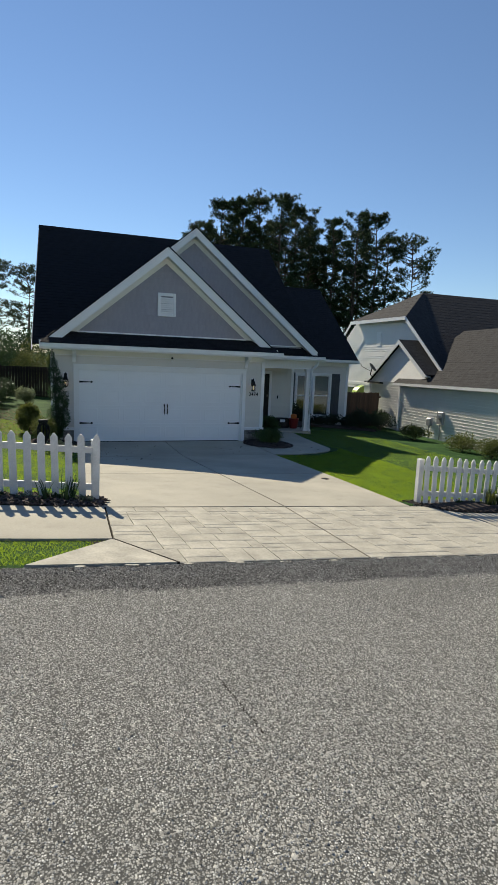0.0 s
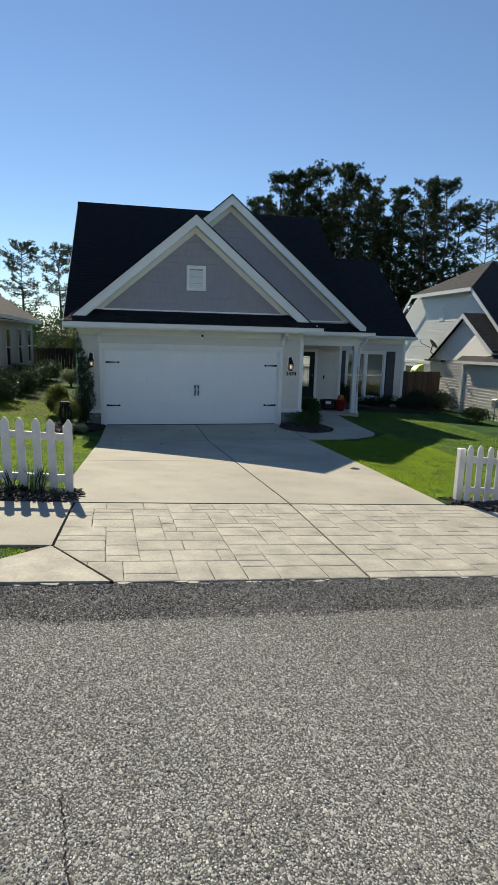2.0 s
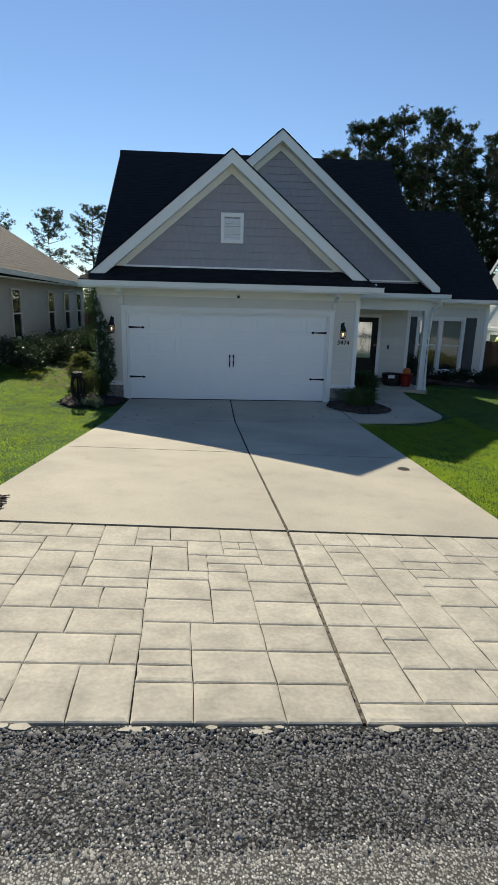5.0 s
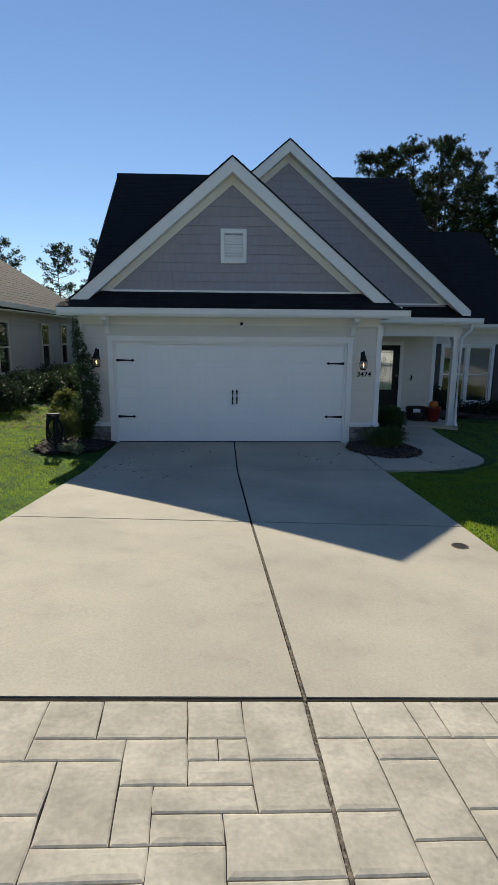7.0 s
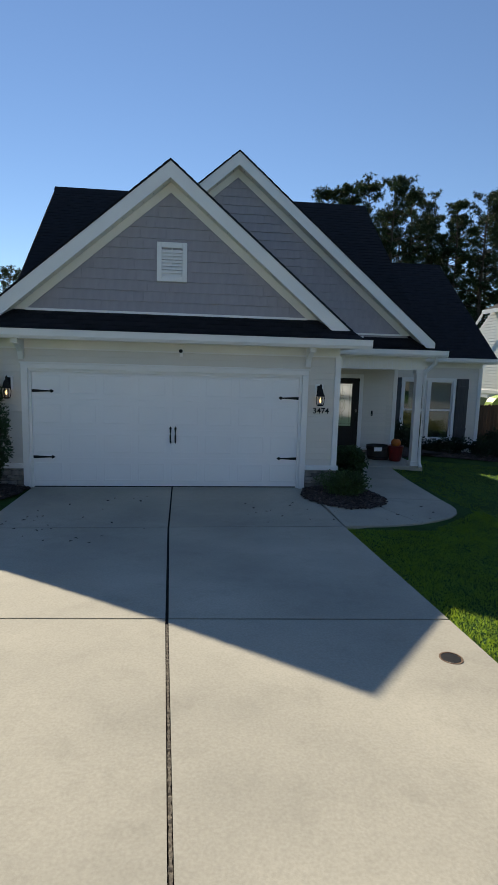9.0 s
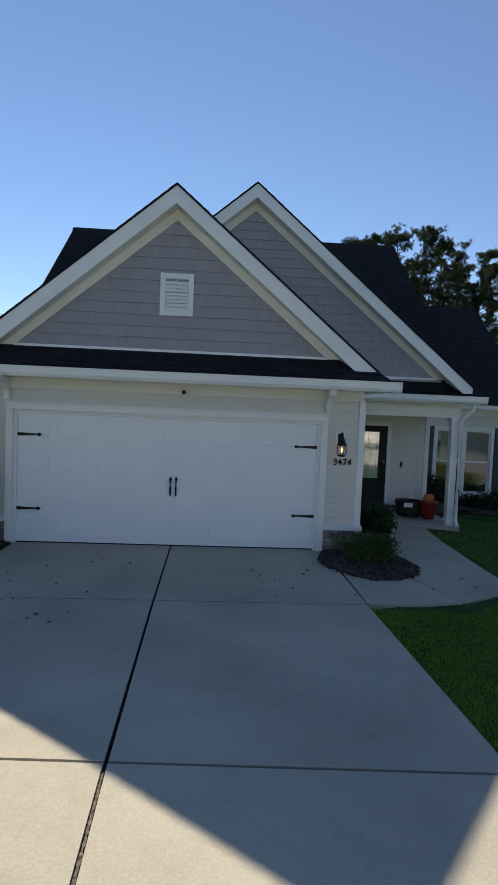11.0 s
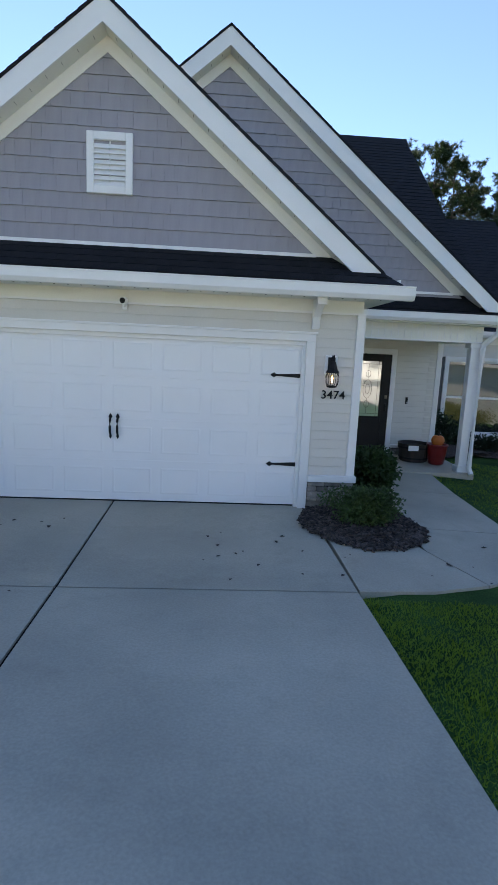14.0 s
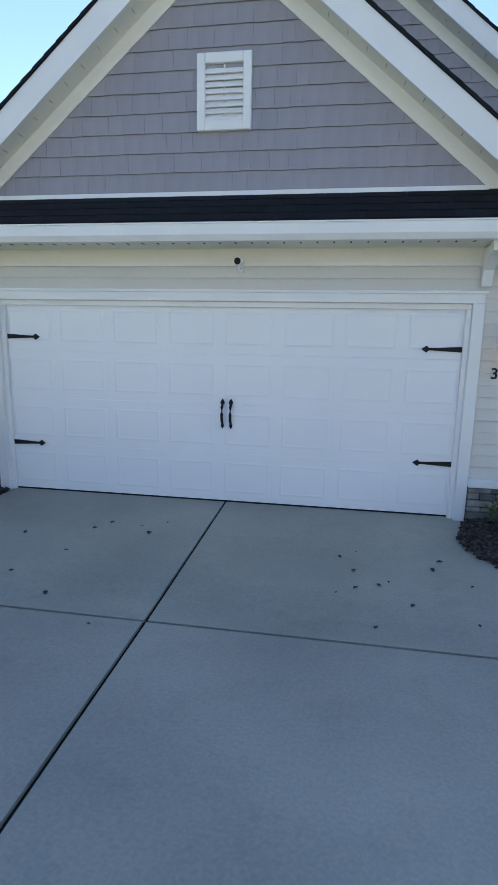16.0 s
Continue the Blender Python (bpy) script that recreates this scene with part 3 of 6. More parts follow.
# trims round the garage opening
for x0, x1 in ((-2.55, -2.44), (2.44, 2.55)):
    part("door_trim", box(x0, x1, -0.025, 0.20, 0.0, 2.13, 0.004), M_TRIM, house)
part("door_trim", box(-2.55, 2.55, -0.025, 0.20, 2.13, 2.24, 0.004), M_TRIM, house)
for s in (-1, 1):
    a, b = sorted((s * 3.05, s * 3.155))
    part("corner_board", box(a, b, -0.02, 0.08, 0.38, 2.49, 0.004), M_TRIM, house)
    a, b = sorted((s * 2.55, s * 3.18))
    part("ledge", box(a, b, -0.05, 0.1, 0.36, 0.445, 0.006), M_TRIM, house)

part("head_cap", box(-2.57, 2.57, -0.045, 0.03, 2.215, 2.245, 0.004), M_TRIM, house)
part("stop_moulding", box(-2.44, 2.44, 0.03, 0.078, 2.075, 2.13, 0.004), M_TRIM, house)
for s in (-1, 1):
    a, b = sorted((s * 2.395, s * 2.44))
    part("stop_moulding", box(a, b, 0.03, 0.078, 0.0, 2.075, 0.004), M_TRIM, house)

# garage door: four sections with raised panels, in the opening
gdoor = thing("garage_door", (0, 0.08, 0), "white two-car garage door with black strap hinges and pull handles, closed", "garage door")
for i in range(4):
    z0 = 0.02 + i * 0.5275
    bm = box(-2.44, 2.44, 0.08, 0.12, z0, z0 + 0.5262, 0.0016)
    for k in range(8):
        cx = -2.135 + k * 0.61
        # a long pressed panel: a raised rim with a sunk field
        x0, x1, a, b = cx - 0.25, cx + 0.25, z0 + 0.09, z0 + 0.435
        o = [bm.verts.new(p) for p in ((x0, 0.079, a), (x1, 0.079, a), (x1, 0.079, b), (x0, 0.079, b))]
        q = [bm.verts.new(p) for p in ((x0 + 0.02, 0.0755, a + 0.018), (x1 - 0.02, 0.0755, a + 0.018), (x1 - 0.02, 0.0755, b - 0.018), (x0 + 0.02, 0.0755, b - 0.018))]
        w = [bm.verts.new(p) for p in ((x0 + 0.035, 0.078, a + 0.033), (x1 - 0.035, 0.078, a + 0.033), (x1 - 0.035, 0.078, b - 0.033), (x0 + 0.035, 0.078, b - 0.033))]
        for r0, r1 in ((o, q), (q, w)):
            for j in range(4):
                bm.faces.new((r0[j], r0[(j + 1) % 4], r1[(j + 1) % 4], r1[j]))
        bm.faces.new(w)
    bmesh.ops.recalc_face_normals(bm, faces=bm.faces)
    part("section", bm, M_DOOR, gdoor)
part("bottom_seal", box(-2.44, 2.44, 0.085, 0.115, -0.004, 0.022), M_BLACK, gdoor, "black rubber seal")

HINGE = [(0, -0.028), (0, 0.028), (0.30, 0.012), (0.33, 0.012), (0.35, 0.034), (0.372, 0.020), (0.40, 0.0), (0.372, -0.020), (0.35, -0.034), (0.33, -0.012), (0.30, -0.012)]
for s, z in ((-1, 1.74), (-1, 0.555), (1, 1.70), (1, 0.56)):
    part("strap_hinge", prism([(s * (2.415 - a), 0.06, z + b) for a, b in HINGE], (0, 0.012, 0)), M_BLACK, gdoor, "black spear-tipped strap hinge")
for x in (0.035, 0.125):
    bm = bmesh.new()
    add_prism(bm, [(x + a, 0.062, 0.975 + b) for a, b in ((0, 0.165), (0.016, 0.14), (0.024, 0.118), (0.010, 0.098), (-0.010, 0.098), (-0.024, 0.118), (-0.016, 0.14))], (0, 0.012, 0))
    add_prism(bm, [(x + a, 0.062, 0.975 - b) for a, b in ((0, 0.16), (0.012, 0.14), (0.017, 0.122), (0.008, 0.10), (-0.008, 0.10), (-0.017, 0.122), (-0.012, 0.14))], (0, 0.012, 0))
    add_tube(bm, [(x, 0.066, 0.975 + 0.11), (x, 0.03, 0.975 + 0.07), (x, 0.024, 0.975), (x, 0.03, 0.975 - 0.07), (x, 0.066, 0.975 - 0.11)], [0.012, 0.015, 0.016, 0.015, 0.012])
    bmesh.ops.recalc_face_normals(bm, faces=bm.faces)
    part("pull_handle", bm, M_BLACK, gdoor, "black spear-ended pull handle")

# gable vent
vent = part("gable_vent", box(-0.17, 0.27, -0.006, 0.02, 3.72, 4.30), M_SHADE, house, "white louvred gable vent")
for vs in ((-0.215, -0.135, -0.055, 0.0, 3.69, 4.35), (0.225, 0.305, -0.055, 0.0, 3.69, 4.35), (-0.135, 0.225, -0.055, 0.0, 4.26, 4.35), (-0.135, 0.225, -0.055, 0.0, 3.69, 3.78), (0.036, 0.052, -0.034, 0.0, 3.78, 4.26)):
    part("vent_frame", box(*vs, 0.006), M_TRIM, vent)
bm = box(-0.135, 0.225, -0.004, 0.004, -0.041, 0.041)
bmesh.ops.rotate(bm, matrix=Matrix.Rotation(radians(-30), 3, "X"), verts=bm.verts)
slat = mesh_of("slat", bm, M_TRIM)
for i in range(8):
    piece("slat", slat, vent, Matrix.Translation((0, -0.026, 3.815 + i * 0.0565)))

# brackets under the garage eave
for x in (-2.53, 2.53):
    bm = prism([(x - 0.045, -0.36, 2.62), (x - 0.045, -0.36, 2.55), (x - 0.045, -0.24, 2.52), (x - 0.045, -0.10, 2.42), (x - 0.045, -0.055, 2.28), (x - 0.045, -0.006, 2.28), (x - 0.045, -0.006, 2.62)], (0.09, 0, 0))
    add_box(bm, x - 0.055, x + 0.055, -0.40, -0.30, 2.55, 2.633)
    part("bracket", bm, M_TRIM, house, "white curved eave bracket")

# stone facing below the ledges
def stone_base(x0, x1, y, z1, seed):
    rng = random.Random(seed)
    bed = part("stone_base", box(x0, x1, y, y + 0.05, -0.25, z1), M_JOINT, house, "stacked ledge stone facing")
    z = -0.1
    while z < z1 - 0.02:
        h = min(rng.choice((0.05, 0.07, 0.09)), z1 - z)
        x = x0
        while x < x1 - 0.01:
            w = min(rng.uniform(0.1, 0.32), x1 - x)
            if x1 - x - w < 0.06:
                w = x1 - x
            d = rng.uniform(0.015, 0.045)
            part("stone", box(x + 0.003, x + w - 0.003, y - d, y + 0.01, z + 0.003, z + h - 0.003, 0.008), M_STONE, bed)
            x += w
        z += h


stone_base(2.555, 3.15, 0.0, 0.36, 3)
stone_base(-3.15, -2.555, 0.0, 0.36, 5)

# ---- porch and entry ----
part("entry_wall", box(3.12, 3.97, 4.32, 4.45, -0.3, 2.6), M_SIDING, house)
part("entry_wall", box(3.97, 4.95, 4.32, 4.45, 2.03, 2.6), M_SIDING, house)
ew = part("entry_wall", box(4.95, 5.95, 4.32, 4.45, -0.3, 2.6), M_SIDING, house, "pale vinyl lap siding entry wall")
part("side_wall", box(5.8, 5.95, 4.45, 7.1, -0.5, 2.7), M_SIDING, house)
part("porch_floor", box(3.12, 6.08, 2.62, 4.4, -0.35, -0.05, 0.01), M_CONC, house)
part("porch_ceiling", box(3.12, 6.0, 2.7, 4.4, 2.46, 2.49), M_SOFFIT, house)
part("porch_beam", box(3.12, 6.0, 2.72, 2.95, 2.30, 2.58, 0.004), M_SOFFIT, house, "cream panelled porch beam")
for i in range(24):
    part("beam_groove", box(3.17 + i * 0.118, 3.18 + i * 0.118, 2.712, 2.722, 2.33, 2.56), M_TRIM, house)
part("beam_trim", box(3.12, 6.02, 2.70, 2.97, 2.285, 2.31, 0.003), M_TRIM, house)
part("beam_end", box(5.85, 6.0, 2.95, 7.0, 2.30, 2.58), M_SOFFIT, house)
roof_plane("porch_skirt_roof", [(2.9, 2.42, 2.74), (6.25, 2.42, 2.74), (6.0, 2.72, 3.10), (2.9, 2.72, 3.10)], 3)
gutter(3.0, 6.40, 2.36, 2.60, 2.75)
part("soffit", box(3.12, 6.3, 2.45, 2.75, 2.575, 2.595), M_SOFFIT, house)
post = part("porch_post", box(5.82, 5.98, 2.74, 2.90, -0.08, 2.30, 0.006), M_TRIM, house, "white boxed porch post")
for z0, z1 in ((-0.1, 0.06), (2.2, 2.3)):
    part("post_collar", box(5.79, 6.01, 2.71, 2.93, z0, z1, 0.008), M_TRIM, post)
bm = bmesh.new()
add_tube(bm, [(6.15, 2.47, 2.62), (6.15, 2.50, 2.46), (5.99, 2.64, 2.26), (5.985, 2.655, 2.15), (5.985, 2.655, 0.05), (5.99, 2.56, -0.06)], 0.05, 6)
part("downspout", bm, M_TRIM, house, "white square downspout")
part("corner_board", box(5.85, 5.96, 4.28, 4.34, 0.12, 2.47, 0.003), M_TRIM, house)
part("ledge", box(5.02, 5.97, 4.25, 4.34, 0.1, 0.17, 0.004), M_TRIM, house)
stone_base(5.02, 5.95, 4.30, 0.1, 8)
# front door
fdoor = part("front_door", box(4.0, 4.91, 4.30, 4.345, -0.04, 2.03), M_FDOOR, house, "charcoal front door with leaded glass")
for vs in ((4.0, 4.13, 4.285, 4.30, -0.04, 2.03), (4.76, 4.91, 4.285, 4.30, -0.04, 2.03), (4.13, 4.76, 4.285, 4.30, 1.93, 2.03), (4.13, 4.76, 4.285, 4.30, 0.58, 0.70), (4.13, 4.76, 4.285, 4.30, -0.04, 0.12)):
    part("door_rail", box(*vs, 0.004), M_FDOOR, fdoor)
for vs in ((4.13, 4.18, 4.275, 4.30, 0.70, 1.93), (4.71, 4.76, 4.275, 4.30, 0.70, 1.93), (4.18, 4.71, 4.275, 4.30, 1.88, 1.93), (4.18, 4.71, 4.275, 4.30, 0.70, 0.75)):
    part("glass_frame", box(*vs, 0.004), M_FDOOR, fdoor)
part("glass", box(4.18, 4.71, 4.288, 4.296, 0.75, 1.88), M_CLEAR, fdoor, "leaded decorative glass")
bm = bmesh.new()
for vs in ((4.235, 4.243, 0.75, 1.88), (4.647, 4.655, 0.75, 1.88), (4.18, 4.71, 0.80, 0.808), (4.18, 4.71, 1.82, 1.828), (4.441, 4.449, 1.5, 1.82), (4.441, 4.449, 0.8, 1.12)):
    add_box(bm, vs[0], vs[1], 4.283, 4.288, vs[2], vs[3])
for cz, rx, rz in ((1.31, 0.09, 0.19), (1.31, 0.045, 0.10), (1.62, 0.05, 0.07), (1.0, 0.05, 0.07)):
    add_tube(bm, [(4.445 + rx * math.cos(k * math.tau / 16), 4.285, cz + rz * math.sin(k * math.tau / 16)) for k in range(17)], 0.005, 4)
part("lead_lines", bm, M_LEAD, fdoor, "dark lead cames")
part("deadbolt", box(4.815, 4.865, 4.262, 4.286, 1.12, 1.20, 0.008), M_BRASS, fdoor)
bm = box(4.815, 4.865, 4.27, 4.286, 0.86, 1.03, 0.008)
add_tube(bm, [(4.84, 4.27, 1.0), (4.84, 4.235, 0.98), (4.84, 4.235, 0.90), (4.84, 4.27, 0.87)], 0.010, 6)
part("door_handle", bm, M_BLACK, fdoor, "black door handle")
for vs in ((3.91, 4.0, 4.27, 4.33, -0.05, 2.03), (4.91, 5.01, 4.27, 4.33, -0.05, 2.03), (3.91, 5.01, 4.27, 4.33, 2.03, 2.14)):
    part("door_casing", box(*vs, 0.004), M_TRIM, house)
bell = part("doorbell", box(5.27, 5.315, 4.275, 4.32, 1.03, 1.17, 0.006), M_BLACK, house, "black video doorbell")
part("push_button", prism([(5.2925 + 0.014 * math.cos(k * math.tau / 12), 4.272, 1.06 + 0.014 * math.sin(k * math.tau / 12)) for k in range(12)], (0, 0.004, 0)), M_METAL, bell)

# wing wall with the twin window
ww = part("wing_wall", box(5.95, 7.30, 7.12, 7.25, -0.6, 2.66), M_SIDING, house, "pale vinyl lap siding wing wall")
for vs in ((9.0, 9.93, 7.12, 7.25, -0.6, 2.66), (7.30, 9.0, 7.12, 7.25, 2.0, 2.66), (7.30, 9.0, 7.12, 7.25, -0.6, 0.05)):
    part("wing_wall", box(*vs), M_SIDING, house)
window = part("window", box(7.3, 9.0, 7.7, 7.75, 0.0, 2.1), M_SHADE, house, "white twin sash window")
for vs in ((7.22, 7.32, 7.08, 7.2, 0.02, 2.06), (8.98, 9.08, 7.08, 7.2, 0.02, 2.06), (7.32, 8.98, 7.08, 7.2, 1.97, 2.06), (7.2, 9.1, 7.05, 7.2, -0.02, 0.06), (8.09, 8.21, 7.08, 7.2, 0.06, 1.97)):
    part("window_frame", box(*vs, 0.004), M_TRIM, window)
for x0, x1 in ((7.32, 8.09), (8.21, 8.98)):
    for z0, z1, y in ((0.06, 1.03, 7.155), (0.99, 1.97, 7.135)):
        for vs in ((x0, x0 + 0.04, z0, z1), (x1 - 0.04, x1, z0, z1), (x0 + 0.04, x1 - 0.04, z0, z0 + 0.05), (x0 + 0.04, x1 - 0.04, z1 - 0.05, z1)):
            part("sash", box(vs[0], vs[1], y, y + 0.035, vs[2], vs[3]), M_TRIM, window)
        part("pane", box(x0 + 0.04, x1 - 0.04, y + 0.014, y + 0.02, z0 + 0.05, z1 - 0.05), M_GLASS, window)
for x0 in (6.80, 9.10):
    sh = part("shutter", box(x0, x0 + 0.40, 7.07, 7.12, 0.02, 2.05), M_SHUTTER, house, "dark slate board shutter")
    for k in range(3):
        part("slat", box(x0 + 0.005 + k * 0.132, x0 + 0.127 + k * 0.132, 7.055, 7.072, 0.02, 2.05, 0.004), M_SHUTTER, sh)
    for z in (0.35, 1.72):
        part("batten", box(x0, x0 + 0.40, 7.04, 7.056, z, z + 0.09, 0.003), M_SHUTTER, sh)
gutter(6.05, 10.27, 6.64, 2.57, 2.71)
part("fascia", box(6.05, 10.2, 6.74, 6.77, 2.56, 2.70), M_TRIM, house)
part("soffit", box(5.95, 10.2, 6.76, 7.14, 2.55, 2.57), M_SOFFIT, house)
part("frieze_board", box(5.95, 9.93, 7.09, 7.13, 2.40, 2.55), M_SOFFIT, house)
part("corner_board", box(9.83, 9.95, 7.08, 7.2, -0.05, 2.40, 0.003), M_TRIM, house)
part("ledge", box(5.95, 9.97, 7.05, 7.13, -0.12, -0.04, 0.004), M_TRIM, house)
stone_base(5.95, 9.93, 7.1, -0.12, 9)
# rake boards on the right ends
for x, ye, ze, yr, zr in ((6.0, 2.45, 2.80, RY, RZ), (-3.78, 2.45, 2.80, RY, RZ)):
    part("rake_board", prism([(x - 0.02, ye, ze - 0.05), (x - 0.02, yr, zr - 0.05), (x - 0.02, yr, zr - 0.22), (x - 0.02, ye, ze - 0.2)], (0.02, 0, 0)), M_TRIM, house)


# ---- wall lamps, numbers, camera ----
def wall_lamp(x, z):
    lamp = thing("wall_lamp", (x, -0.02, z), "dark bronze lantern wall lamp with a lit bulb", "wall lamp", "lamps beside the garage door")
    part("back_block", box(x - 0.075, x + 0.075, -0.03, 0.02, z + 0.13, z + 0.37, 0.01), M_TRIM, lamp, "white mounting block")
    bm = box(x - 0.045, x + 0.045, -0.045, -0.028, z + 0.16, z + 0.35, 0.006)
    add_tube(bm, [(x, -0.04, z + 0.32), (x, -0.09, z + 0.37), (x, -0.13, z + 0.36), (x, -0.135, z + 0.30)], 0.008, 6)
    add_tube(bm, [(x + 0.01, -0.135, z + 0.30), (x + 0.01, -0.135, z + 0.38)], 0.006, 6)
    part("arm", bm, M_BLACK, lamp)
    cap = lathe([(0.088, 0), (0.082, 0.012), (0.06, 0.045), (0.05, 0.085), (0.035, 0.13), (0.012, 0.15)], 8)
    bmesh.ops.translate(cap, verts=cap.verts, vec=(x, -0.135, z + 0.16))
    part("cap", cap, M_BLACK, lamp)
    for k in range(8):
        a = k * math.tau / 8
        part("rib", tube([(x + r * math.cos(a), -0.135 + r * math.sin(a), z + h) for r, h in ((0.066, 0.165), (0.082, 0.12), (0.076, 0.05), (0.06, 0.0))], 0.0045, 5), M_BLACK, lamp)
    foot = lathe([(0.03, -0.02), (0.064, -0.012), (0.064, 0.006), (0.02, 0.012)], 8)
    bmesh.ops.translate(foot, verts=foot.verts, vec=(x, -0.135, z))
    part("foot", foot, M_BLACK, lamp)
    bulb = lathe([(0.008, 0.02), (0.009, 0.04), (0.015, 0.065), (0.012, 0.09), (0.003, 0.11)], 10)
    bmesh.ops.translate(bulb, verts=bulb.verts, vec=(x, -0.135, z + 0.02))
    part("bulb", bulb, M_BULB, lamp, "glowing warm bulb", smooth=True)


wall_lamp(2.76, 1.60)
wall_lamp(-2.76, 1.62)

numbers = thing("house_number", (2.81, -0.01, 1.43), "black metal house number reading 3474", "house number")
for i, ch in enumerate("3474"):
    cu = bpy.data.curves.new("digit", "FONT")
    cu.body, cu.size, cu.extrude, cu.offset = ch, 0.148, 0.006, 0.0012
    tmp = bpy.data.objects.new("digit", cu)
    me = bpy.data.meshes.new_from_object(tmp)
    bpy.data.objects.remove(tmp)
    me.materials.append(M_BLACK)
    ob = new("digit", me)
    ob.parent = numbers
    ob.matrix_parent_inverse = numbers.matrix_world.inverted()
    ob.matrix_basis = Matrix.Translation((2.655 + i * 0.078, -0.016, 1.435)) @ Matrix.Rotation(radians(90), 4, "X")

seccam = thing("security_camera", (0.22, -0.03, 2.50), "small black and white security camera under the eave", "camera")
part("mount", box(0.19, 0.25, -0.03, -0.004, 2.40, 2.47, 0.006), M_TRIM, seccam)
part("arm", tube([(0.22, -0.03, 2.44), (0.22, -0.07, 2.45), (0.22, -0.075, 2.49)], 0.01, 6), M_TRIM, seccam)
part("body", tube([(0.23, -0.02, 2.515), (0.225, -0.06, 2.51), (0.215, -0.13, 2.50), (0.213, -0.14, 2.50)], [0.03, 0.04, 0.04, 0.034], 12), M_TRIM, seccam)
part("lens", tube([(0.213, -0.139, 2.50), (0.2125, -0.146, 2.499)], 0.033, 12), M_BLACK, seccam, "black lens face")


# ---- plants ----
def leaf_mesh(name, blobs, count, size, material, seed, shape=0.55, droop=0.0, shell=0.55):
    """Many small folded leaves spread through soft blobs (centre, radii)."""
    rng = np.random.default_rng(seed)
    vol = np.array([b[1][0] * b[1][1] * b[1][2] for b in blobs]) ** 0.7
    which = rng.choice(len(blobs), count, p=vol / vol.sum())
    c = np.array([b[0] for b in blobs], float)[which]
    r = np.array([b[1] for b in blobs], float)[which]
    d = rng.normal(size=(count, 3))
    d /= np.linalg.norm(d, axis=1)[:, None]
    p = c + r * d * (shell + (1 - shell) * rng.random(count) ** 0.6)[:, None] * rng.uniform(0.82, 1.12, count)[:, None]
    a = d * 0.7 + rng.normal(size=(count, 3)) * 0.7 - np.array([0, 0, droop])
    a /= np.linalg.norm(a, axis=1)[:, None]
    b = np.cross(a, rng.normal(size=(count, 3)))
    b /= np.linalg.norm(b, axis=1)[:, None]
    n = np.cross(a, b)
    s = size * rng.uniform(0.6, 1.35, count)[:, None]
    v = np.stack([p, p + a * s * 0.5 + b * s * shape * 0.5 + n * s * 0.12, p + a * s, p + a * s * 0.5 - b * s * shape * 0.5 + n * s * 0.12], 1).reshape(-1, 3)
    i = np.arange(count) * 4
    f = np.stack([i, i + 1, i + 2, i, i + 2, i + 3], 1).reshape(-1, 3)
    me = bpy.data.meshes.new(name)
    me.from_pydata(v.tolist(), [], f.tolist())
    me.materials.append(material)
    return me


def shrub(name, at, radii, count, size, material, seed, label, category="shrub", group="", shape=0.55, extra=()):
    """A shrub: stems from one foot and a ragged crown of leaves."""
    x, y = at
    z = zl(x, y)
    ob = thing(name, (x, y, z), label, category, group)
    rng = random.Random(seed)
    rx, ry, rz = radii
    blobs = [((x + rng.uniform(-0.5, 0.5) * rx, y + rng.uniform(-0.5, 0.5) * ry, z + rz * rng.uniform(0.7, 1.25)), (rx * rng.uniform(0.45, 0.75), ry * rng.uniform(0.45, 0.75), rz * rng.uniform(0.4, 0.8))) for _ in range(7)]
    blobs += list(extra)
    bm = bmesh.new()
    for c, r in blobs:
        add_tube(bm, [(x + rng.uniform(-0.04, 0.04), y, z - 0.05), ((x + c[0]) / 2, (y + c[1]) / 2, (z + c[2]) / 2 + 0.05), c], [0.014, 0.010, 0.004], 5)
    part("stems", bm, M_BARK, ob)
    me = leaf_mesh("foliage", blobs, count, size, material, seed, shape, shell=0.35)
    f = new("foliage", me)
    f.parent = ob
    f.matrix_parent_inverse = ob.matrix_world.inverted()
    return ob


